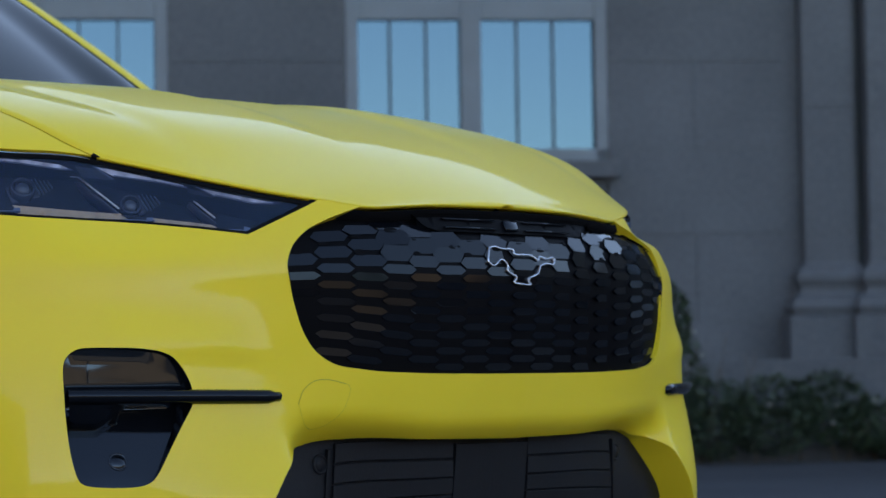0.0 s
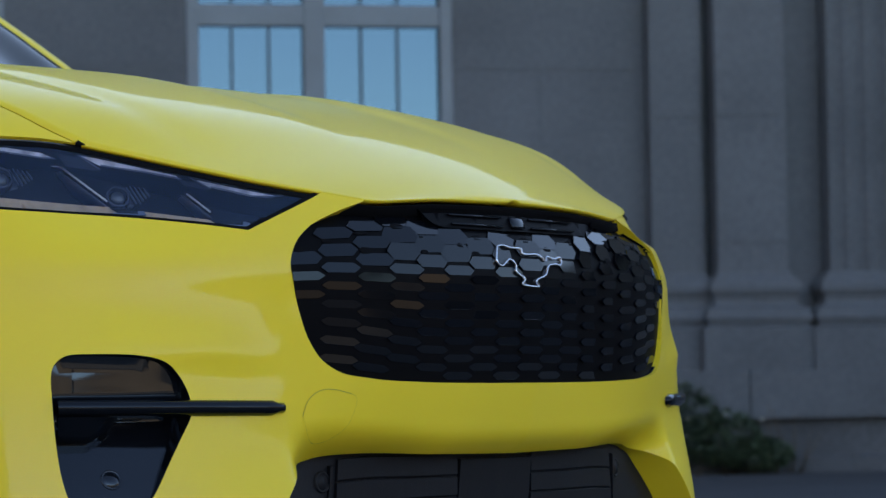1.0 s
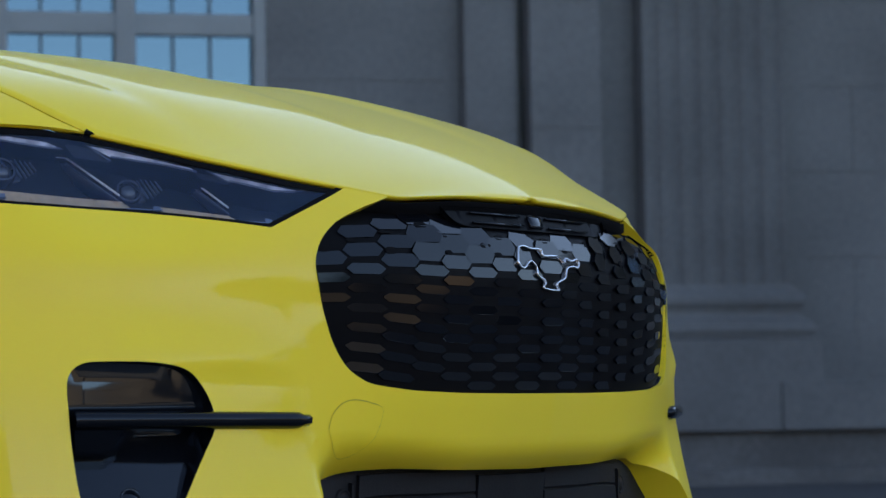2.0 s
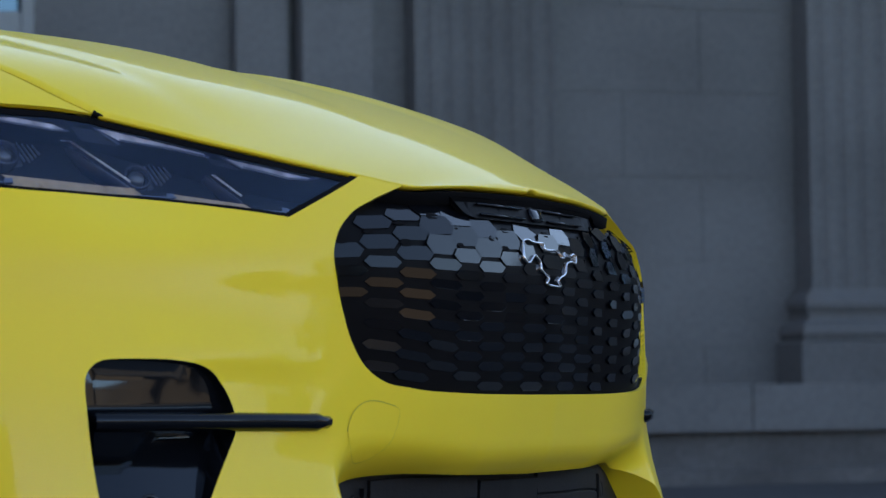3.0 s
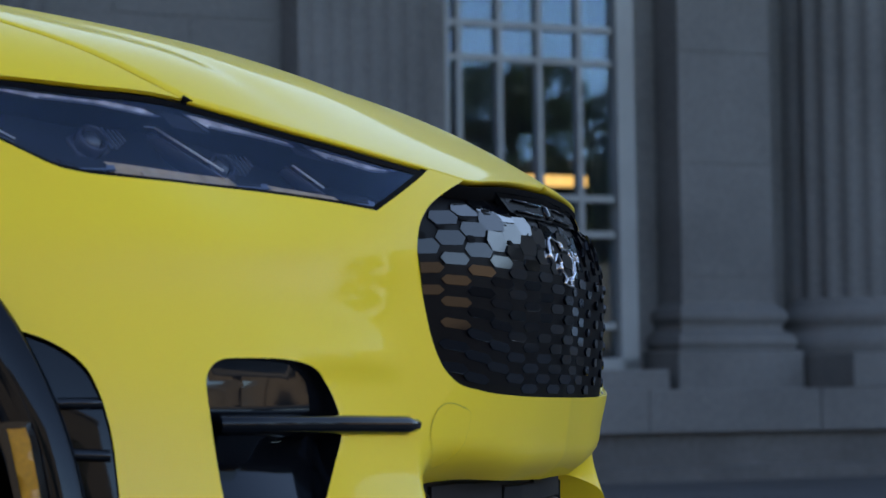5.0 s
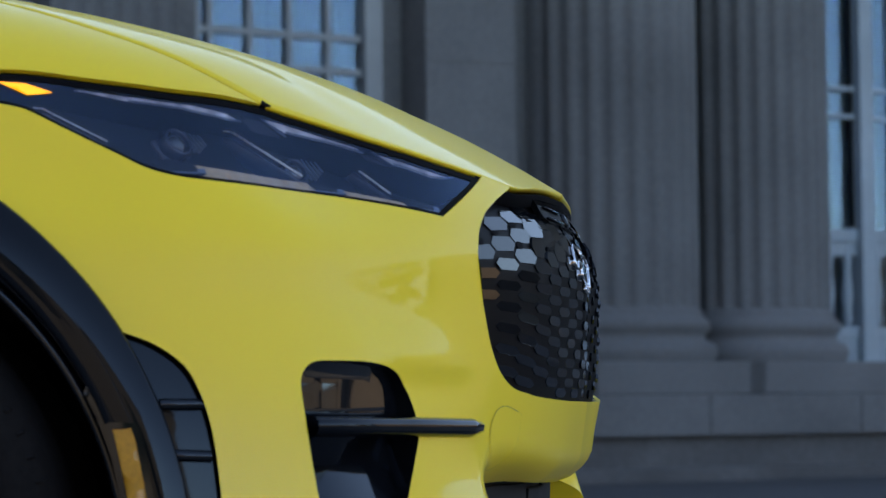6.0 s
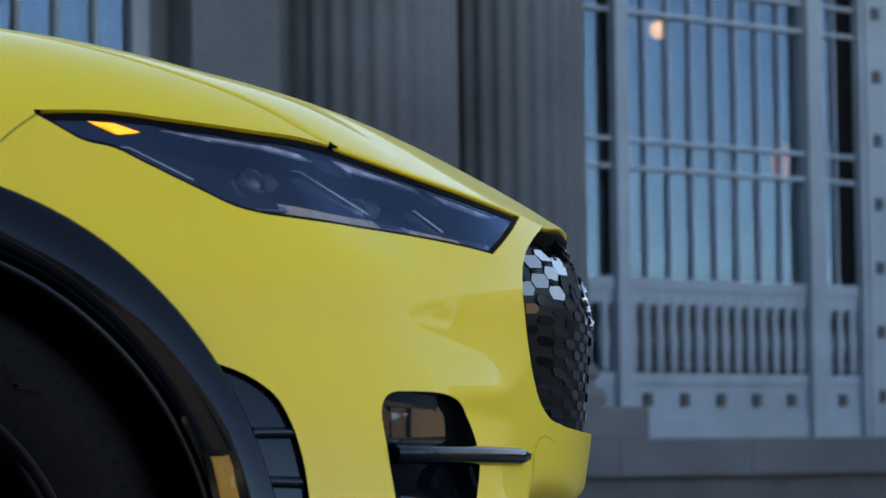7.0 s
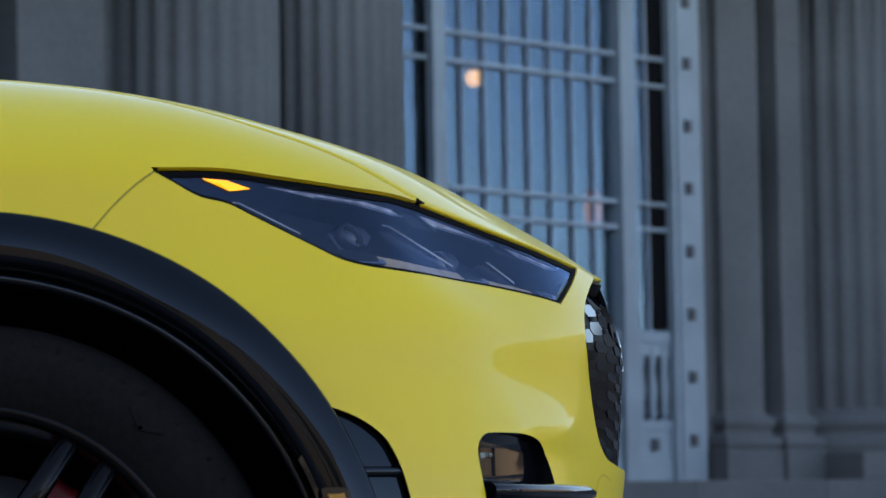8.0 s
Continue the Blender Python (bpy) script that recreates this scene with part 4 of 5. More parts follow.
# ---- car: wheels ----
def wheel(cx, side):
    root = empty_part("wheel", CAR, pose(cx, side * 0.795, 0.364, 0, 0, 0 if side < 0 else 180))
    tyre = [(0.262, -0.098), (0.270, -0.106), (0.285, -0.112), (0.300, -0.119), (0.318, -0.122), (0.335, -0.120), (0.350, -0.112), (0.3585, -0.100), (0.3625, -0.085)]
    for y in (-0.062, -0.056, -0.024, -0.018, 0.018, 0.024, 0.056, 0.062):
        tyre.append((0.364 if abs(y) > 0.03 else 0.357, y))
    tyre += [(0.3625, 0.085), (0.350, 0.112), (0.318, 0.122), (0.262, 0.098)]
    tyre_ob = part("tyre", lathe(tyre, 96), RUBBER, root, "black tyre with raised sidewall marks")
    # raised plain marks on the sidewall
    for a, wide, tilt in ((56, 0.022, 30), (60.5, 0.016, -40), (72, 0.014, 25), (75.5, 0.014, -25), (84, 0.02, 0), (128, 0.016, 30), (132, 0.016, -30), (200, 0.02, 0), (290, 0.02, 20)):
        bm = boxes((-wide, wide, -0.1236, -0.118, -0.0035, 0.0035), bevel=0.0012)
        bm.transform(Matrix.Translation((0, 0, 0.318)) @ Matrix.Rotation(radians(tilt), 4, "Y"))
        bm.transform(Matrix.Rotation(radians(a - 90), 4, "Y"))
        part("sidewall_mark", bm, RUBBER, tyre_ob)
    # fine ribs at the shoulder
    bm = bmesh.new()
    for k in range(80):
        b2 = boxes((-0.0022, 0.0022, -0.1165, -0.110, 0.337, 0.350))
        b2.transform(Matrix.Rotation(2 * math.pi * k / 80, 4, "Y"))
        me = bpy.data.meshes.new("tmp")
        b2.to_mesh(me)
        b2.free()
        bm.from_mesh(me)
        bpy.data.meshes.remove(me)
    tagged(part("shoulder_ribs", bm, RUBBER, tyre_ob), kind="stuff")
    rim = part("rim", lathe([(0.272, -0.102), (0.266, -0.108), (0.258, -0.104), (0.252, -0.09), (0.236, -0.06), (0.230, 0.0), (0.236, 0.08), (0.262, 0.1)], 72), RIM_BLACK, root, "dark painted alloy rim")
    for k in range(5):
        for side_turn in (-1, 1):
            bm = bmesh.new()
            a, b = radians(k * 72 + 56.4 + side_turn * 31), radians(k * 72 + 56.4 + side_turn * 6)
            bar(bm, (0.06 * math.cos(a), -0.078, 0.06 * math.sin(a)), (0.256 * math.cos(b), -0.096, 0.256 * math.sin(b)), 0.034, 0.024, up=(0, 1, 0), taper=0.75)
            bmesh.ops.bevel(bm, geom=bm.edges[:], offset=0.003, segments=2, affect="EDGES")
            part("spoke", bm, RIM_BLACK, rim)
    part("hub", lathe([(0, -0.088), (0.03, -0.088), (0.036, -0.082), (0.07, -0.076), (0.075, -0.05), (0.07, 0.0)], 40), RIM_BLACK, rim)
    part("brake_disc", lathe([(0.07, -0.02), (0.19, -0.02), (0.19, 0.005), (0.07, 0.005)], 60), SILVER, root)
    bm = bmesh.new()
    box(bm, -0.045, 0.045, -0.045, 0.03, 0.135, 0.205, bevel=0.012)
    bm.transform(Matrix.Rotation(radians(34), 4, "Y"))
    part("brake_caliper", bm, RED, root, "red brake caliper")


def empty_part(name, parent, m):
    ob = new(name)
    ob.parent = parent
    ob.matrix_world = m
    return ob


for cx in (0.0, -2.984):
    for side in (-1, 1):
        wheel(cx, side)
# ---- car: cabin and rear ----
def side_panel(name, x0, x1, low, turn, hole=None):
    s0, s1 = rib_at(x0, 0.6), rib_at(x1, 0.6)
    top = edge_line(s0, s1, 0.0, 0.03)
    if hole is None:
        loop = join(top, straight([(s1, float(edge_z(s1))), (s1, low), (s0, low)], 0.05), straight([(s0, low), (s0, float(edge_z(s0)))], 0.05))
    else:
        loop = join(top, straight([(s1, float(edge_z(s1))), (s1, low)], 0.05), straight([(s1, low), (rib_at(hole - R_ARCH * 0.98, low), low)], 0.05), arch(R_ARCH, 176, 4, hole, 50), straight([(rib_at(hole + R_ARCH * 0.98, low), low), (s0, low), (s0, float(edge_z(s0)))], 0.05))
    bm = patch(loop, step=0.05)
    # shoulder up to the window line
    s = np.linspace(s0, s1, 20)
    a = skin(s, edge_z(s))
    rows = [[bm.verts.new(p) for p in a]]
    for k, (iny, dz) in enumerate(((0.03, 0.045), (0.075, 0.075), (0.11, 0.09))):
        b = a.copy()
        b[:, 1] += iny
        b[:, 2] += dz
        rows.append([bm.verts.new(p) for p in b])
    for r0, r1 in zip(rows, rows[1:]):
        for i in range(len(s) - 1):
            bm.faces.new((r0[i], r0[i + 1], r1[i + 1], r1[i]))
    bmesh.ops.remove_doubles(bm, verts=bm.verts[:], dist=0.001)
    return part(name, turn(bm) if turn else bm, YELLOW, CAR, CAR_PAINT)


for turn in (None, flip):
    door = side_panel("front_door", -0.626, -1.62, 0.30, turn)
    rear = side_panel("rear_door", -1.626, -2.45, 0.36, turn)
    side_panel("rear_quarter", -2.456, -3.70, 0.36, turn, hole=-2.984)
    arch_trim(turn, -2.984, front=False)
    for d, x in ((door, -1.45), (rear, -2.30)):
        bm = bmesh.new()
        bar(bm, (x - 0.09, -0.945, 0.86), (x + 0.09, -0.947, 0.85), 0.02, 0.03)
        part("door_handle", turn(bm) if turn else bm, YELLOW, d)
    bm = boxes((-2.5, -0.5, -0.93, -0.80, 0.20, 0.31), bevel=0.02)
    part("side_sill", turn(bm) if turn else bm, MATT_BLACK, CAR)

# glasshouse: base line and roof line from windscreen to tail
BASE = np.array([(-0.46, 0.0, 1.095), (-0.50, 0.45, 1.10), (-0.64, 0.735, 1.11), (-1.6, 0.80, 1.04), (-2.45, 0.80, 1.08), (-3.2, 0.72, 1.12), (-3.62, 0.45, 1.10), (-3.70, 0.0, 1.10)])
ROOF = np.array([(-1.18, 0.0, 1.575), (-1.19, 0.42, 1.565), (-1.26, 0.565, 1.545), (-1.8, 0.61, 1.56), (-2.45, 0.59, 1.545), (-2.95, 0.55, 1.47), (-3.15, 0.42, 1.44), (-3.18, 0.0, 1.445)])
kk = np.arange(8.0)
tt = np.linspace(0, 7, 113)
base_c, roof_c = hermite(kk, BASE, tt), hermite(kk, ROOF, tt)


def band(i0, i1, v0, v1, swell=0.02, lift=0.0):
    v = np.linspace(v0, v1, 9)
    g = []
    for i in range(i0, i1 + 1):
        a, b = base_c[i], roof_c[i]
        out = np.array([a[0] + 2.1, a[1] * 2.2, 0.5])
        out /= np.linalg.norm(out)
        g.append([a + (b - a) * q + out * (swell * 4 * q * (1 - q) + lift) for q in v])
    return np.array(g)


def glasshouse(name, i0, i1, v0, v1, mat, label="", lift=0.0, parent=CAR, both=True):
    bm = grid_mesh(band(i0, i1, v0, v1, lift=lift))
    if both:
        geo = band(i0, i1, v0, v1, lift=lift)
        geo[..., 1] *= -1
        vs = [[bm.verts.new(p) for p in row] for row in geo]
        for a, b in zip(vs, vs[1:]):
            for j in range(len(a) - 1):
                bm.faces.new((a[j + 1], b[j + 1], b[j], a[j]))
        bmesh.ops.remove_doubles(bm, verts=bm.verts[:], dist=0.001)
    bmesh.ops.recalc_face_normals(bm, faces=bm.faces[:])
    return part(name, bm, mat, parent, label)


glasshouse("windscreen", 0, 30, 0, 1, CABIN_GLASS, "dark tinted windscreen")
for flank in (1, -1):
    line = band(30, 30, -0.02, 1, lift=0.006)[0]
    line[:, 1] *= flank
    bm = bmesh.new()
    rows = []
    for k, p in enumerate(line):
        d = Vector(line[min(k + 1, len(line) - 1)] - line[max(k - 1, 0)]).normalized()
        e1 = d.cross(Vector((0, 1, 0))).normalized()
        e2 = d.cross(e1)
        rows.append([bm.verts.new(Vector(p) + e1 * 0.016 * math.cos(a) + e2 * 0.026 * math.sin(a)) for a in np.linspace(0, 2 * math.pi, 13)[:-1]])
    for r0, r1 in zip(rows, rows[1:]):
        for j in range(12):
            bm.faces.new((r0[j], r0[(j + 1) % 12], r1[(j + 1) % 12], r1[j]))
    bmesh.ops.recalc_face_normals(bm, faces=bm.faces[:])
    part("windscreen_pillar", bm, YELLOW, CAR)
glasshouse("side_window", 34, 80, 0.02, 0.93, CABIN_GLASS, "dark side glass")
glasshouse("roof_rail", 34, 80, 0.93, 1, YELLOW, lift=0.004)
glasshouse("rear_pillar", 80, 96, 0, 1, YELLOW)
glasshouse("rear_window", 96, 112, 0, 1, CABIN_GLASS)
g = []
for i in range(0, 113, 2):
    a = roof_c[i]
    g.append([np.array([a[0], a[1] * q, a[2] + 0.03 * (1 - q * q)]) for q in np.linspace(-1, 1, 25)])
part("roof", grid_mesh(np.array(g)), YELLOW, CAR, CAR_PAINT)
# cowl, tail and underside
g = np.stack([bonnet(np.full(41, -0.48), 0.80 * np.linspace(-1, 1, 41)) - np.array([0, 0, 0.012]), bonnet(np.full(41, -0.62), 0.84 * np.linspace(-1, 1, 41)) - np.array([0, 0, 0.008])])
part("cowl", grid_mesh(g), MATT_BLACK, CAR)
s_ = np.linspace(rib_at(-3.69, 0.6), 14, 30)
zz_ = np.linspace(0, 1, 14)
S, V = np.meshgrid(s_, zz_)
part("tailgate", mirrored(grid_mesh(skin(S, 0.30 + (edge_z(S) - 0.30) * V))), YELLOW, CAR, CAR_PAINT)
g = []
for v in np.linspace(0, 1, 8):
    row = []
    for k in range(41):
        q = -1 + k / 20
        s = 14 - abs(q) * (14 - float(s_[0]))
        p = skin(s, float(edge_z(s)))
        y = p[1] * (-1 if q > 0 else 1)
        tgt = np.array([-3.66 + 0.2 * abs(q), y * 0.8, 1.105])
        row.append(np.array([p[0], y, p[2]]) * (1 - v) + tgt * v)
    g.append(row)
part("tail_deck", grid_mesh(np.array(g)), YELLOW, CAR, CAR_PAINT)
part("underbody", boxes((-3.55, 0.50, -0.54, 0.54, 0.19, 0.62), (-2.50, -0.52, -0.80, 0.80, 0.19, 0.85), (-3.0, -1.0, -0.70, 0.70, 0.85, 1.02), bevel=0.02), DARK, CAR)
bm = boxes((0.30, 0.62, -0.40, 0.40, 0.25, 0.76), (0.10, 0.50, -0.62, 0.62, 0.60, 0.80))
part("nose_frame", bm, DARK, CAR)

# the car stands a little askew to its own ribs: the far cheek of the nose lies further ahead
def ramp(v):
    v = np.clip(v, 0, 1)
    return v * v * (3 - 2 * v)


def settle(p):
    """Moves points of the nose's far side to where they stand."""
    x, y, z = p[:, 0], p[:, 1], p[:, 2]
    ahead = 0.019 * ramp((y - 0.08) / 0.30) * (1 - ramp((y - 0.60) / 0.24)) * ramp((0.815 - z) / 0.06) * (0.55 + 0.45 * ramp((z - 0.50) / 0.08)) * ramp((x + 0.1) / 0.5)
    ahead = ahead - 0.017 * ramp((z - 0.765) / 0.025) * (1 - ramp((z - 0.802) / 0.012)) * ramp((y - 0.40) / 0.1) * (1 - ramp((y - 0.60) / 0.24)) * ramp((x + 0.1) / 0.5)
    narrow = 0.022 * ramp((0.57 - z) / 0.08) * ramp((y - 0.62) / 0.2) * ramp((x + 0.1) / 0.5)
    return np.stack([x + ahead, y - narrow, z], 1)


for ob in CAR.children_recursive:
    if ob.type != "MESH":
        continue
    at = np.array(ob.matrix_basis.translation)[None]
    if np.abs(at).max() > 0:
        if ob.parent is panel:
            ob.matrix_basis.translation = settle(at)[0]
        continue
    if ob.parent.matrix_basis.translation.length > 0 or ob.parent.parent and ob.parent.parent.matrix_basis.translation.length > 0:
        continue
    co = np.empty(len(ob.data.vertices) * 3, "f")
    ob.data.vertices.foreach_get("co", co)
    ob.data.vertices.foreach_set("co", settle(co.reshape(-1, 3).astype(float)).ravel().astype("f"))

# ---- ground ----
bm = bmesh.new()
bmesh.ops.create_grid(bm, x_segments=8, y_segments=8, size=600)
tagged(link("ground", bm, PAVING), "dark grey asphalt forecourt", "ground", kind="structure")

# unseen pale concrete pavement along the parked side, laid out to bounce light
pave = new("pavement")
tagged(pave, "pale concrete slab pavement beside the car", "pavement", kind="structure")
me = None
for i in range(16):
    for j in range(12):
        if j > 6 and i < 7:
            continue
        if me is None:
            bm = boxes((0.003, 1.497, 0.003, 1.497, 0, 0.03), bevel=0.004)
            me = bpy.data.meshes.new("slab")
            bm.to_mesh(me)
            bm.free()
            me.materials.append(CONCRETE)
        ob = new("paving_slab", me)
        ob.parent = pave
        ob.location = (-9 + 1.5 * i, -11.6 + 1.5 * j, -0.012)

# ---- stone front of the building ----
PHI, FAR = radians(44.85), 17.0
FACADE = Matrix.Translation((-math.sin(PHI) * FAR, math.cos(PHI) * FAR, 0)) @ Matrix.Rotation(PHI, 4, "Z")
TOP = 6.3


def face(name, bm, mat, label, category="", kind="structure", smooth=False, group=""):
    ob = link(name, bm, mat, smooth=smooth)
    ob.matrix_world = FACADE
    return tagged(ob, label, category, group, kind)


def ashlar(root, u0, u1, z0, z1, y0, y1, course=0.62, long=1.25, seed=0):
    """Coursed blocks, each a piece of its own, with sunk joints before a wall's core."""
    r = random.Random(seed)
    z, k = z0, 0
    while z < z1 - 0.05:
        h = min(course, z1 - z)
        u = u0
        first = True
        while u < u1 - 0.02:
            w = long * (0.5 if first and k % 2 else 1.0)
            if u1 - u - w < 0.35:
                w = u1 - u
            first = False
            link("block", boxes((u + 0.003, min(u + w, u1) - 0.003, y0 + r.uniform(0, 0.005), y0 + 0.1, z + 0.003, z + h - 0.003)), STONE, root, smooth=False)
            u += w
        z += h
        k += 1
    return root


def core(u0, u1, z0, z1, y0, y1):
    return boxes((u0 + 0.001, u1 - 0.001, y0 + 0.012, y1 - 0.01, z0, z1))


walls = [(-8.0, -0.75, 0.0), (1.17, 2.42, 0.0), (4.29, 5.68, 0.0), (6.06, 6.13, 0.0), (6.65, 6.95, -0.06), (8.02, 10.03, 0.0), (11.16, 11.44, -0.03), (13.22, 13.58, 0.22), (14.50, 14.89, 0.25), (16.44, 16.54, 0.25), (17.86, 17.95, 0.05), (22.30, 22.55, 0.0), (23.20, 23.45, 0.1), (23.85, 24.05, 0.25), (25.8, 40.0, 0.0)]
for i, (u0, u1, y) in enumerate(walls):
    w = face("wall_front", core(u0, u1, 0.36, TOP, y, 0.62), STONE, "weathered grey ashlar stone wall", "wall")
    ashlar(w, u0, u1, 0.36, TOP, y, 0.62, seed=i)
piers = [(5.68, 6.06, -0.12), (6.13, 6.65, -0.22), (13.58, 14.50, -0.10), (22.55, 23.20, -0.10), (23.45, 23.85, -0.15)]


def moulded_base(u0, u1, y, out=0.16):
    """Stepped and rounded base courses, swept along the foot of a pier."""
    prof = [(0.0, 1.40), (0.02, 1.36), (0.05, 1.34), (0.075, 1.30), (0.075, 1.26), (0.05, 1.225), (0.04, 1.19), (0.055, 1.16), (0.11, 1.13), (0.135, 1.07), (0.11, 1.015), (out, 1.00), (out, 0.70)]
    bm = bmesh.new()
    rows = []
    for o, z in prof:
        rows.append([bm.verts.new(p) for p in ((u0 - o, 0.3, z), (u0 - o, y - o, z), (u1 + o, y - o, z), (u1 + o, 0.3, z))])
    for a, b in zip(rows, rows[1:]):
        for i in range(3):
            bm.faces.new((a[i], b[i], b[i + 1], a[i + 1]))
    bm.faces.new([r for r in rows[0]])
    return bm


for i, (u0, u1, y) in enumerate(piers):
    w = face("stone_pier", core(u0, u1, 0.70, TOP, y, 0.6), STONE, "plain grey stone pier on a moulded base", "pier", "", group="stone piers")
    ashlar(w, u0, u1, 0.70, TOP, y, 0.6, course=0.9, long=3, seed=40 + i)
    link("pier_base", moulded_base(u0, u1, y), STONE, w, smooth=False)


def fluted(u0, u1, y, flutes, round_shaft=False):
    """A fluted pilaster or engaged column: flutes are hollows between narrow fillets."""
    bm = bmesh.new()
    w, c = u1 - u0, (u0 + u1) / 2
    line = [(u0, 0.35)]
    n = flutes
    for k in range(n):
        for q in np.linspace(0, 1, 9):
            f = (k + 0.12 + 0.76 * q) / n
            hollow = 0.035 * math.sin(math.pi * q)
            if round_shaft:
                a = math.pi * (1 - f)
                r = w / 2 - hollow
                line.append((c + r * math.cos(a), y + w / 2 - r * math.sin(a) * 1.0))
            else:
                line.append((u0 + w * f, y + hollow))
    line.append((u1, 0.35))
    if not round_shaft:
        line.insert(1, (u0, y))
        line.insert(-1, (u1, y))
    rows = [[bm.verts.new((u, d, z)) for u, d in line] for z in (1.38, 3.0, 5.0, 7.0, TOP)]
    for a, b in zip(rows, rows[1:]):
        for i in range(len(line) - 1):
            bm.faces.new((a[i], a[i + 1], b[i + 1], b[i]))
    return bm


for u0, u1 in ((6.95, 8.02), (10.03, 11.16)):
    ob = face("fluted_pilaster", fluted(u0, u1, -0.25, 7), STONE, "grey stone pilaster with vertical flutes", "pilaster", "", group="pilasters of the front")
    link("pilaster_base", moulded_base(u0 - 0.02, u1 + 0.02, -0.25), STONE, ob, smooth=False)
for u0, u1 in ((14.89, 16.44), (16.54, 17.92), (24.05, 25.8)):
    ob = face("fluted_column", fluted(u0, u1, -0.62, 13, True), STONE, "large fluted grey stone column", "column", "", True, group="columns of the entrance")
    c, r0 = (u0 + u1) / 2, (u1 - u0) / 2
    prof = [(r0 * 0.98, 1.44), (r0 + 0.02, 1.40), (r0 + 0.02, 1.36), (r0 + 0.07, 1.33), (r0 + 0.09, 1.28), (r0 + 0.07, 1.23), (r0 + 0.04, 1.20), (r0 + 0.05, 1.16), (r0 + 0.13, 1.12), (r0 + 0.15, 1.05), (r0 + 0.12, 0.99), (r0 + 0.12, 0.97), (0.01, 0.97)]
    bm = lathe([(r, z) for r, z in prof], 64)
    bm.transform(Matrix.Translation((c, -0.62 + r0, 0)) @ Matrix.Rotation(radians(90), 4, "X"))
    link("column_base", bm, STONE, ob)
    link("column_plinth", boxes((c - r0 - 0.15, c + r0 + 0.15, -0.80, 0.3, 0.70, 0.975), bevel=0.012), STONE, ob, smooth=False)

# plinth course of long blocks, dark base stone and kerb
plinth = face("plinth", boxes((-8, 40, -0.86, 0.3, 0.36, 0.66)), STONE, "long stone plinth course", "plinth")
r = random.Random(8)
u = -6.0
while u < 34:
    w = r.uniform(1.5, 2.1)
    b = link("block", boxes((u + 0.004, u + w - 0.004, -0.90 + r.uniform(0, 0.006), 0.25, 0.365, 0.698), bevel=0.008), STONE, plinth, smooth=False)
    u += w
base = face("wall_base", boxes((-8, 40, -0.80, 0.3, -0.02, 0.362)), STONE_DARK, "dark weathered base stone", "wall")
face("step", boxes((-8, 40, -1.15, -0.80, -0.02, 0.11), bevel=0.01), STONE_DARK, "dark stone step at the wall's foot", "step")
face("entablature", boxes((-8, 40, -0.9, 0.6, TOP, TOP + 0.6), (-8, 40, -1.2, 0.6, TOP + 0.6, TOP + 0.8), bevel=0.02), STONE, "stone entablature above the front", "wall")
# unseen top: its height and the sun's are set so the car is shaded
face("parapet", boxes((-8, 40, -0.5, 0.6, TOP + 0.8, 8.8)), STONE, "unseen plain stone upper wall, high enough to shade the car", "wall")
face("wall_inner", boxes((-8, 40, 4.0, 4.3, -0.02, 7.5), (-8, 40, 0.6, 4.3, 7.3, 7.5), (-8, 40, 0.7, 4.0, -0.02, 0.3), (-8, 40, 0.62, 4.0, TOP - 0.1, TOP + 0.1), (-8.3, -8, 0.0, 4.3, 0, 7.5), (40, 40.3, 0.0, 4.3, 0, 7.5)), ROOM, "dim plain interior walls", "wall")


# unseen wings: the right one darkens reflections, the left one keeps the sun out
face("wall_wing", boxes((40.3, 330, -1.2, 4.0, 0, 9.6), (40.3, 330, -1.5, 4.2, 9.6, 9.9)), STONE, "plain stone side wing added out of view along the street", "wall")
face("wall_wing", boxes((-60, -8.3, -0.6, 4.0, 0, 8.8)), STONE, "plain stone side wing added out of view along the street", "wall")
# ---- windows ----
def pane(parent, u0, u1, z0, z1, y, mat):
    ob = link("pane", boxes((u0, u1, y, y + 0.008, z0, z1)), mat, parent, smooth=False)
    ob.visible_shadow = False
    return ob


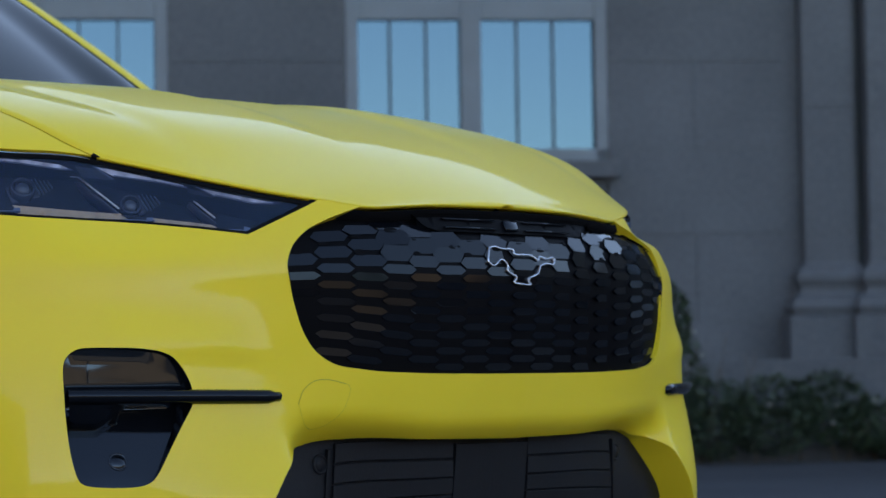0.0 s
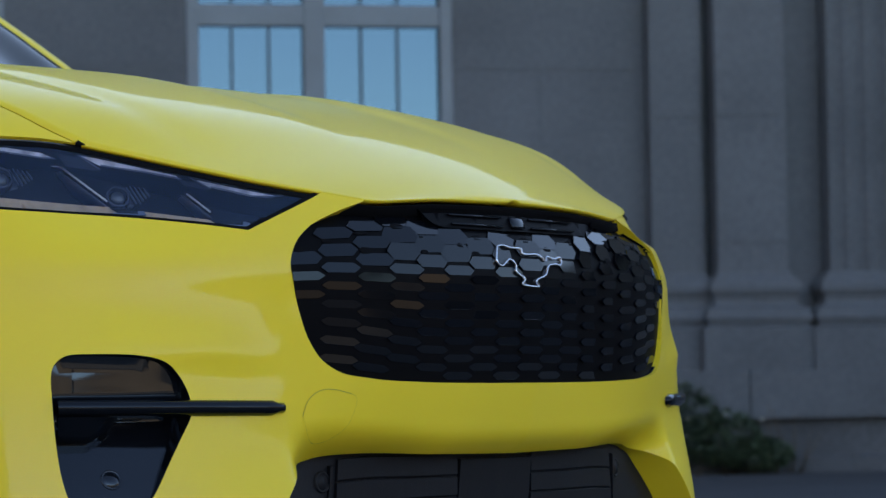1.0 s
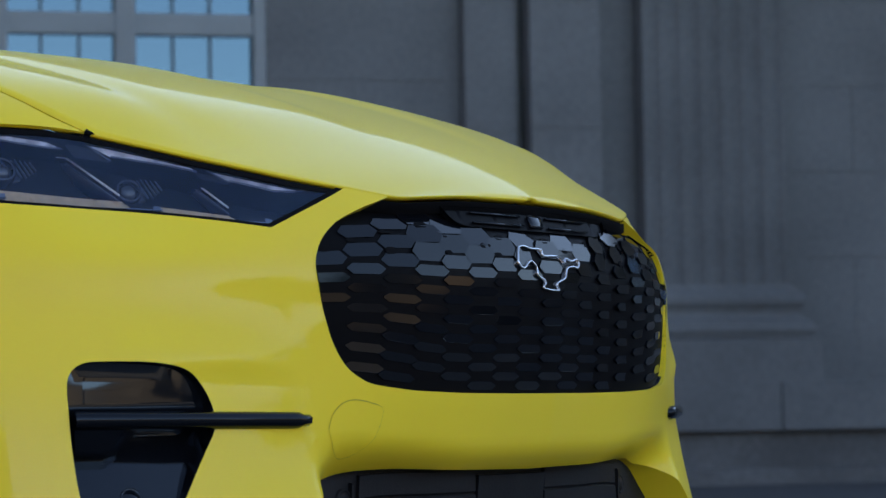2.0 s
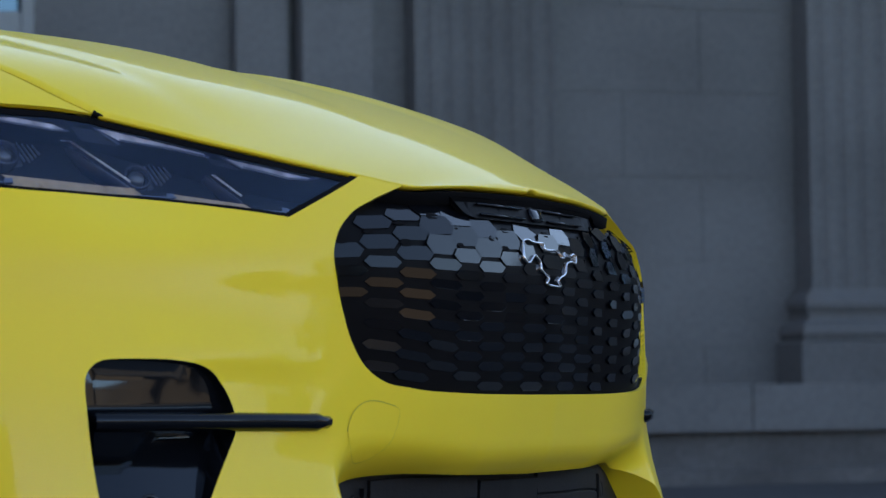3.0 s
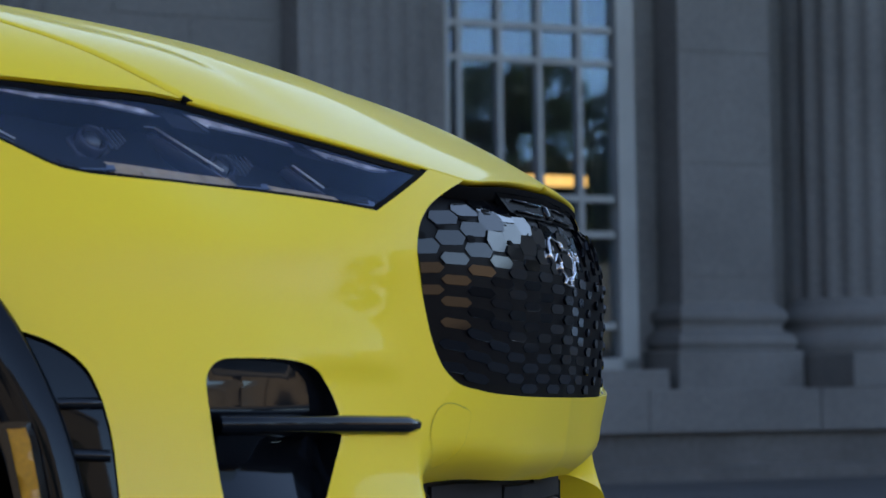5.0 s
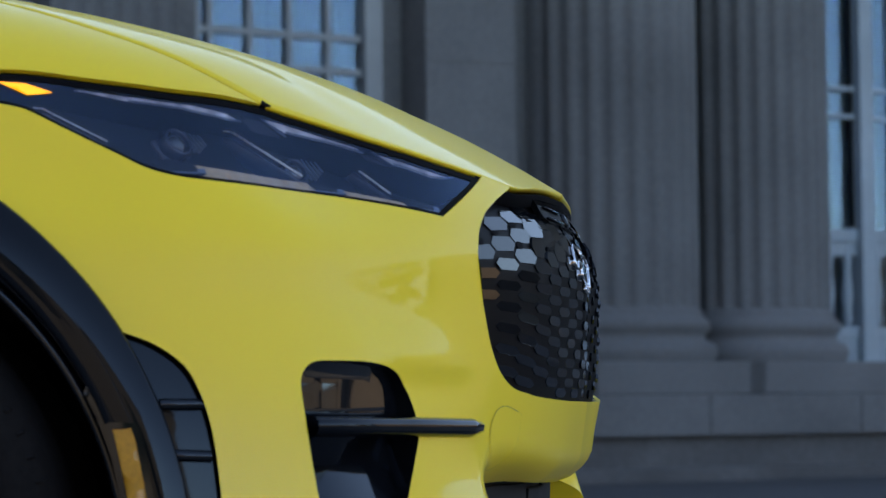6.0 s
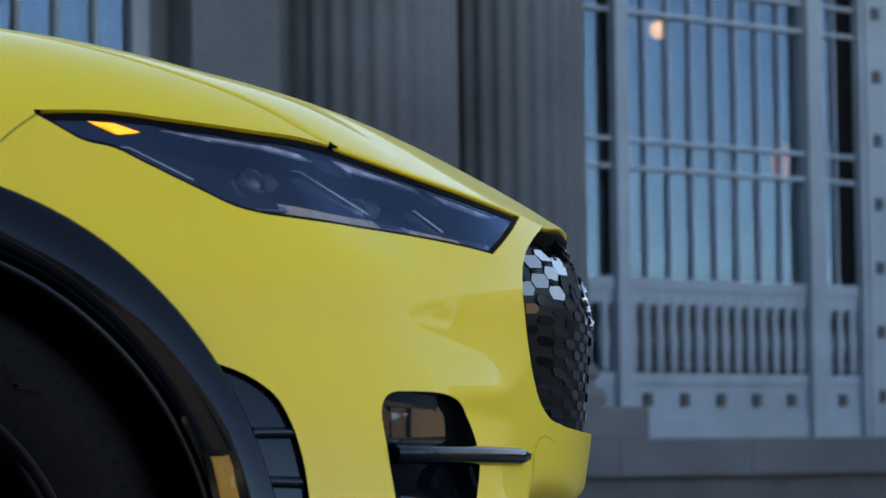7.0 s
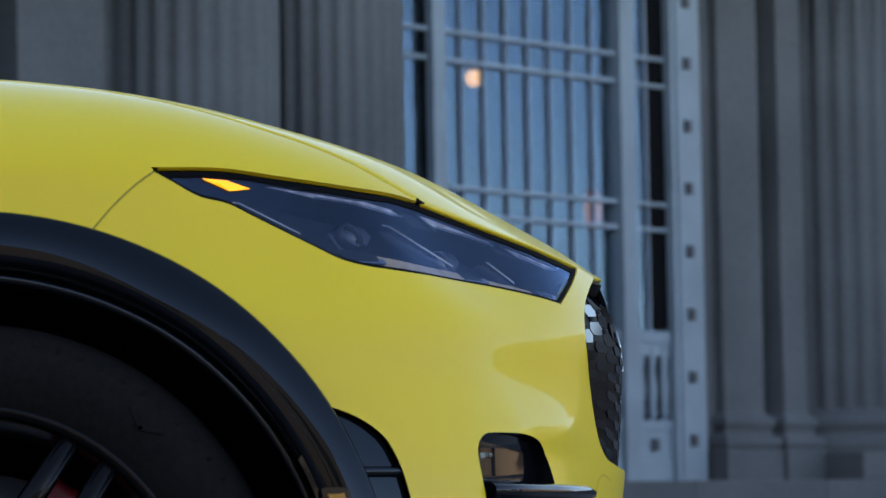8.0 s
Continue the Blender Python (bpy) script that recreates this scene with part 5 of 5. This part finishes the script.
def sash_window(name, u0, u1, mids, z0, rails, thin, y=0.05):
    """A tall double window: painted frame, mullion, rails and thin glazing bars."""
    bm = boxes((u0, u0 + 0.085, y - 0.05, y + 0.10, z0, TOP), (u1 - 0.085, u1, y - 0.05, y + 0.10, z0, TOP), (u0, u1, y - 0.05, y + 0.10, z0, z0 + 0.09), bevel=0.006)
    w = face(name, bm, WHITE_PAINT, "pale painted tall window with blue-reflecting glass", "window")
    edges = [u0 + 0.07]
    for m0, m1 in mids:
        link("mullion", boxes((m0, m1, y - 0.04, y + 0.08, z0 + 0.09, TOP), bevel=0.006), WHITE_PAINT, w, smooth=False)
        edges += [m0, m1]
    edges.append(u1 - 0.07)
    zs = [z0 + 0.08] + [q for r0, r1 in rails for q in (r0, r1)] + [TOP]
    for r0, r1 in rails:
        for e0, e1 in zip(edges[::2], edges[1::2]):
            link("rail", boxes((e0, e1, y - 0.035, y + 0.07, r0, r1), bevel=0.006), WHITE_PAINT, w, smooth=False)
    for e0, e1 in zip(edges[::2], edges[1::2]):
        for a, b in zip(zs[::2], zs[1::2]):
            pane(w, e0, e1, a, b, y + 0.02, PANE_GLASS)
    for t0 in thin:
        for a, b in zip(zs[::2], zs[1::2]):
            link("glazing_bar", boxes((t0 - 0.008, t0 + 0.008, y, y + 0.035, a, b)), BAR_GREY, w, smooth=False)
    link("window_sill", boxes((u0 - 0.06, u1 + 0.06, -0.10, y + 0.1, z0 - 0.12, z0), bevel=0.01), STONE, w, smooth=False)
    return w


sash_window("window_1", -0.75, 1.17, [(0.14, 0.27)], 2.13, [(3.14, 3.29)], (-0.45, -0.15, 0.56, 0.83))
sash_window("window_2", 2.42, 4.29, [(3.24, 3.385)], 2.13, [(3.14, 3.29)], (2.74, 3.00, 3.65, 3.91))
for u0, u1 in ((-0.75, 1.17), (2.42, 4.29)):
    w = face("wall_front", core(u0, u1, 0.36, 2.01, 0.02, 0.62), STONE, "stone panel under a window", "wall")
    ashlar(w, u0, u1, 0.36, 2.01, 0.02, 0.62, seed=int(u1 * 9))
# the many-paned window
y = 0.05
bm = boxes((11.44, 11.49, y - 0.06, y + 0.1, 0.86, TOP), (13.05, 13.22, y - 0.06, y + 0.1, 0.86, TOP), (11.44, 13.22, y - 0.06, y + 0.1, 0.86, 0.955), bevel=0.006)
w3 = face("window_3", bm, WHITE_PAINT, "tall white-painted window of many small panes", "window")
cols = [11.48, 11.60, 11.973, 12.343, 12.719, 13.06]
rows_z = [0.95, 1.205, 1.925, 2.205, 3.275, 3.54, 4.62, 4.90, TOP]
for c in cols[1:-1]:
    link("glazing_bar", boxes((c - 0.026, c + 0.026, y - 0.03, y + 0.05, 0.95, TOP), bevel=0.006), WHITE_PAINT, w3, smooth=False)
for z in rows_z[1:-1]:
    for a, b in zip(cols, cols[1:]):
        link("glazing_bar", boxes((a + 0.024, b - 0.024, y - 0.026, y + 0.045, z - 0.028, z + 0.028), bevel=0.005), WHITE_PAINT, w3, smooth=False)
for z0, z1 in zip(rows_z, rows_z[1:]):
    for a, b in zip(cols, cols[1:]):
        pane(w3, a + 0.02, b - 0.02, z0 + 0.02, z1 - 0.02, y + 0.01, CLEAR_PANE)
link("window_sill", boxes((11.34, 13.3, -0.30, 0.20, 0.695, 0.86), bevel=0.012), STONE, w3, smooth=False)

# ---- entrance screen: posts, rails, glazing, balustrade panel and studded border ----
y = 0.04
scr = empty("entrance_screen", "tall pale metal and glass entrance screen with balustrade panels", "entrance screen", FACADE)
for p0, p1 in ((17.95, 18.02), (18.47, 18.64), (21.10, 21.33), (21.86, 21.93)):
    link("post", boxes((p0, p1, y - 0.10, y + 0.12, 0.695, TOP), bevel=0.01), SCREEN_PAINT, scr, smooth=False)
spans = ((18.02, 18.47), (18.64, 21.10), (21.33, 21.86))
for e0, e1 in spans:
    for z0, z1 in ((0.70, 0.90), (1.20, 1.30), (2.06, 2.17), (3.155, 3.195), (3.405, 3.445), (4.585, 4.625), (4.855, 4.895)):
        link("rail", boxes((e0, e1, y - 0.04, y + 0.06, z0, z1), bevel=0.006), SCREEN_BAR if z0 > 3 and e1 - e0 > 1 else SCREEN_PAINT, scr, smooth=False)
    link("stud_band", boxes((e0, e1, y - 0.02, y + 0.05, 0.90, 1.20)), SCREEN_PAINT, scr, smooth=False)
    n = max(1, round((e1 - e0) / 0.46))
    for k in range(n):
        c = e0 + (k + 0.5) * (e1 - e0) / n
        link("stud", boxes((c - 0.05, c + 0.05, y - 0.055, y, 1.00, 1.12), bevel=0.008), STUD, scr, smooth=False)
    n = max(2, round((e1 - e0) / 0.18))
    for k in range(n):
        c = e0 + (k + 0.5) * (e1 - e0) / n
        bm = lathe([(0.020, -1.30), (0.050, -1.36), (0.040, -1.45), (0.056, -1.60), (0.036, -1.80), (0.050, -1.90), (0.024, -2.06)], 10)
        bm.transform(Matrix.Translation((c, y, 0)) @ Matrix.Rotation(radians(-90), 4, "X"))
        link("baluster", bm, SCREEN_PAINT, scr)
    link("arcade_strip", boxes((e0, e1, y - 0.02, y + 0.03, 1.93, 2.06), bevel=0.004), SCREEN_PAINT, scr, smooth=False)
    for z0, z1 in ((2.17, 3.15), (3.45, 4.58), (4.90, TOP), (3.20, 3.40), (4.63, 4.85)):
        pane(scr, e0, e1, z0, z1, y + 0.03, CLEAR_PANE)
    pane(scr, e0, e1, 1.30, 1.93, y + 0.09, CLEAR_PANE)
    n = max(1, round((e1 - e0) / 0.31))
    for k in range(1, n):
        c = e0 + k * (e1 - e0) / n
        link("glazing_bar", boxes((c - 0.008, c + 0.008, y - 0.01, y + 0.05, 2.17, TOP)), SCREEN_BAR, scr, smooth=False)
link("dark_side_light", boxes((21.62, 21.86, y - 0.005, y + 0.028, 2.20, TOP)), DARK, scr, smooth=False)
link("dark_side_light", boxes((18.43, 18.462, y - 0.005, y + 0.028, 2.20, TOP)), DARK, scr, smooth=False)
link("border", boxes((21.93, 22.30, y - 0.12, y + 0.12, 0.70, TOP), bevel=0.01), SCREEN_PAINT, scr, smooth=False)
for k in range(9):
    z = 1.10 + 0.625 * k
    link("stud", boxes((22.03, 22.13, y - 0.15, y - 0.10, z - 0.06, z + 0.06), bevel=0.01), STUD, scr, smooth=False)

# lamps and small things behind the glass
def inside_thing(name, bm, mat, label, category):
    ob = link(name, bm, mat)
    ob.matrix_world = FACADE
    return tagged(ob, label, category)


tube = inside_thing("tube_lamp", boxes((13.04, 13.77, 1.46, 1.54, 2.42, 2.51), bevel=0.012), WARM_LAMP, "warm glowing tube lamp hung inside a room", "lamp")
for u in (13.15, 13.66):
    link("cord", boxes((u - 0.004, u + 0.004, 1.496, 1.504, 2.51, TOP - 0.1)), DARK, tube, smooth=False)
# red block stands for a red sign inside; the cabinet under it is made up
shelf = inside_thing("cabinet", boxes((13.1, 13.9, 1.4, 1.8, 0.3, 1.98), bevel=0.01), ROOM, "plain brown cabinet added under the red block", "cabinet")
inside_thing("red_box", boxes((13.40, 13.56, 1.40, 1.58, 1.98, 2.16), bevel=0.015), SIGN_RED, "small red block standing for a red sign inside", "box")
globe = bmesh.new()
bmesh.ops.create_uvsphere(globe, u_segments=24, v_segments=14, radius=0.085)
globe.transform(Matrix.Translation((20.35, 1.2, 4.69)))
gl = inside_thing("globe_lamp", globe, GLOBE_LAMP, "round warm globe lamp behind the glass", "lamp")
link("cord", boxes((20.346, 20.354, 1.196, 1.204, 4.79, TOP - 0.1)), DARK, gl, smooth=False)

# glowing ellipsoid stands in for a faint orange lamp reflection; its cord is made up
glow_bm = bmesh.new()
bmesh.ops.create_uvsphere(glow_bm, u_segments=16, v_segments=12, radius=0.10)
glow_bm.transform(Matrix.Translation((22.1, 1.2, 3.48)) @ Matrix.Diagonal((0.9, 0.9, 2.2, 1)))
dim = inside_thing("pendant_lamp", glow_bm, DIM_GLOW, "dim long warm glow in place of a lamp reflection", "lamp")
link("cord", boxes((22.096, 22.104, 1.196, 1.204, 3.68, TOP - 0.1)), DARK, dim, smooth=False)

# ---- shrub by the wall ----
def leaf_mass(name, blobs, count, size, mat, label, category, seed, kind=""):
    """Many small folded leaves scattered in uneven clumps."""
    r = random.Random(seed)
    verts, faces = [], []
    for _ in range(count):
        cx, cy, cz, rx, ry, rz = r.choice(blobs)
        while True:
            p = Vector((r.uniform(-1, 1), r.uniform(-1, 1), r.uniform(-1, 1)))
            if 0.25 < p.length < 1:
                break
        q = p.normalized() * (p.length ** 0.5)
        c = Vector((cx + q.x * rx, cy + q.y * ry, max(0.03, cz + q.z * rz)))
        e = Euler((r.uniform(-1, 1), r.uniform(-1, 1), r.uniform(0, 6.3))).to_matrix()
        L, W = size * r.uniform(0.6, 1.3), size * r.uniform(0.25, 0.45)
        i = len(verts)
        for a in ((-L / 2, 0, 0), (0, -W, 0.15 * L), (L / 2, 0, 0), (0, W, 0.15 * L)):
            verts.append(c + e @ Vector(a))
        faces += [(i, i + 1, i + 2), (i, i + 2, i + 3)]
    me = bpy.data.meshes.new(name)
    me.from_pydata([tuple(v) for v in verts], [], faces)
    me.materials.append(mat)
    return new(name, me)


shrub = empty("shrub", "dark green leafy shrub with a few pale flowers against the wall", "shrub", FACADE @ pose(5.2, -1.3, 0))
blobs = [(-0.75, 0, 0.5, 0.24, 0.25, 0.45), (-0.82, 0.05, 0.95, 0.2, 0.2, 0.3), (-0.5, 0, 0.3, 0.35, 0.35, 0.28), (-0.1, -0.05, 0.32, 0.35, 0.35, 0.28), (0.3, 0, 0.36, 0.3, 0.3, 0.26), (0.6, 0, 0.24, 0.28, 0.3, 0.2), (0.85, 0, 0.13, 0.25, 0.3, 0.12), (-1.15, 0, 0.4, 0.35, 0.3, 0.35)]
ob = leaf_mass("foliage", blobs, 9000, 0.045, LEAF, "", "", 5)
ob.parent = shrub
bm = bmesh.new()
r = random.Random(2)
for k in range(26):
    x = r.uniform(-0.9, 1.2)
    bar(bm, (x, r.uniform(-0.1, 0.1), 0), (x + r.uniform(-0.25, 0.25), r.uniform(-0.25, 0.2), r.uniform(0.3, 0.95) if x < 0 else r.uniform(0.2, 0.5)), 0.012, 0.012, up=(0, 1, 0), taper=0.4)
ob = part("stem", bm, BARK, shrub)
r = random.Random(9)
for k in range(9):
    high = k % 2
    bm = bmesh.new()
    bmesh.ops.create_icosphere(bm, subdivisions=1, radius=0.016)
    bm.transform(Matrix.Translation((-0.78 + r.uniform(-0.2, 0.2), -0.2 + r.uniform(-0.1, 0.05), 0.7 + r.uniform(-0.3, 0.35)) if high else (0.3 + r.uniform(-0.6, 0.6), -0.25 + r.uniform(-0.1, 0.05), 0.38 + r.uniform(-0.15, 0.1))) @ Matrix.Diagonal((1, 1, 0.7, 1)))
    part("flower", bm, BLOOM, shrub)


# ---- across the street, behind the viewer: plain house fronts and street trees ----
def street_tree(x, y, high, seed):
    root = empty("street_tree", "leafy street tree with a rough brown trunk", "tree", pose(x, y, 0), group="street trees")
    r = random.Random(seed)
    bm = bmesh.new()
    bar(bm, (0, 0, 0), (0.1, 0.05, high * 0.42), 0.34, 0.34, up=(0, 1, 0), taper=0.7)
    blobs = []
    for k in range(11):
        a = k * 2.4 + r.random()
        rr = r.uniform(0.5, 1.0) * high * 0.26
        tip = (rr * math.cos(a), rr * math.sin(a), high * r.uniform(0.5, 0.9))
        bar(bm, (0.1, 0.05, high * r.uniform(0.3, 0.42)), tip, 0.13, 0.13, up=(0, 1, 0), taper=0.3)
        s = high * r.uniform(0.11, 0.17)
        blobs.append((*tip, s, s, s * 0.8))
    part("trunk", bm, BARK, root)
    crown = leaf_mass("crown", blobs, 5000, 0.26, LEAF, "", "", seed)
    crown.parent = root


for k, (x, y, h) in enumerate(((33.5, 13.6, 7.6), (-4.0, -27.0, 9.5), (9.0, -33.0, 9.0))):
    street_tree(x, y, h, 20 + k)
# unseen brown blocks, added and sized to darken the horizon in reflections
OPP = Matrix.Rotation(PHI, 4, "Z")
for u0, u1, h in ((-60, -34, 5.5), (-33, -8, 4.2), (-7, 14, 4.6), (15, 44, 4.0)):
    ob = link("wall_opposite", boxes((u0, u1, -42, -36, 0, h), (u0 - 0.3, u1 + 0.3, -42.3, -35.7, h, h + 0.25)), OPPOSITE, smooth=False)
    ob.matrix_world = OPP
    tagged(ob, "plain brown house front added out of view across the street", "wall", kind="structure")
for x0, y0, y1, h in ((62, -46, -18, 6.5), (58, -17, 4, 6.0), (64, 13, 40, 5.0), (60, 34, 80, 14.0), (70, 0, 16, 8.0)):
    ob = link("wall_opposite", boxes((x0, x0 + 6, y0, y1, 0, h), (x0 - 0.3, x0 + 6.3, y0 - 0.3, y1 + 0.3, h, h + 0.3)), OPPOSITE, smooth=False)
    tagged(ob, "plain brown house front added out of view at the street's end", "wall", kind="structure")
for x0, x1, h in ((-70, -42, 10.0), (-41, -18, 12.5), (-17, 4, 11.0), (5, 19, 12.0)):
    ob = link("wall_opposite", boxes((x0, x1, -46, -38, 0, h), (x0 - 0.3, x1 + 0.3, -46.3, -37.6, h, h + 0.4)), OPPOSITE, smooth=False)
    tagged(ob, "tall plain brown house front added to darken the horizon", "wall", kind="structure")
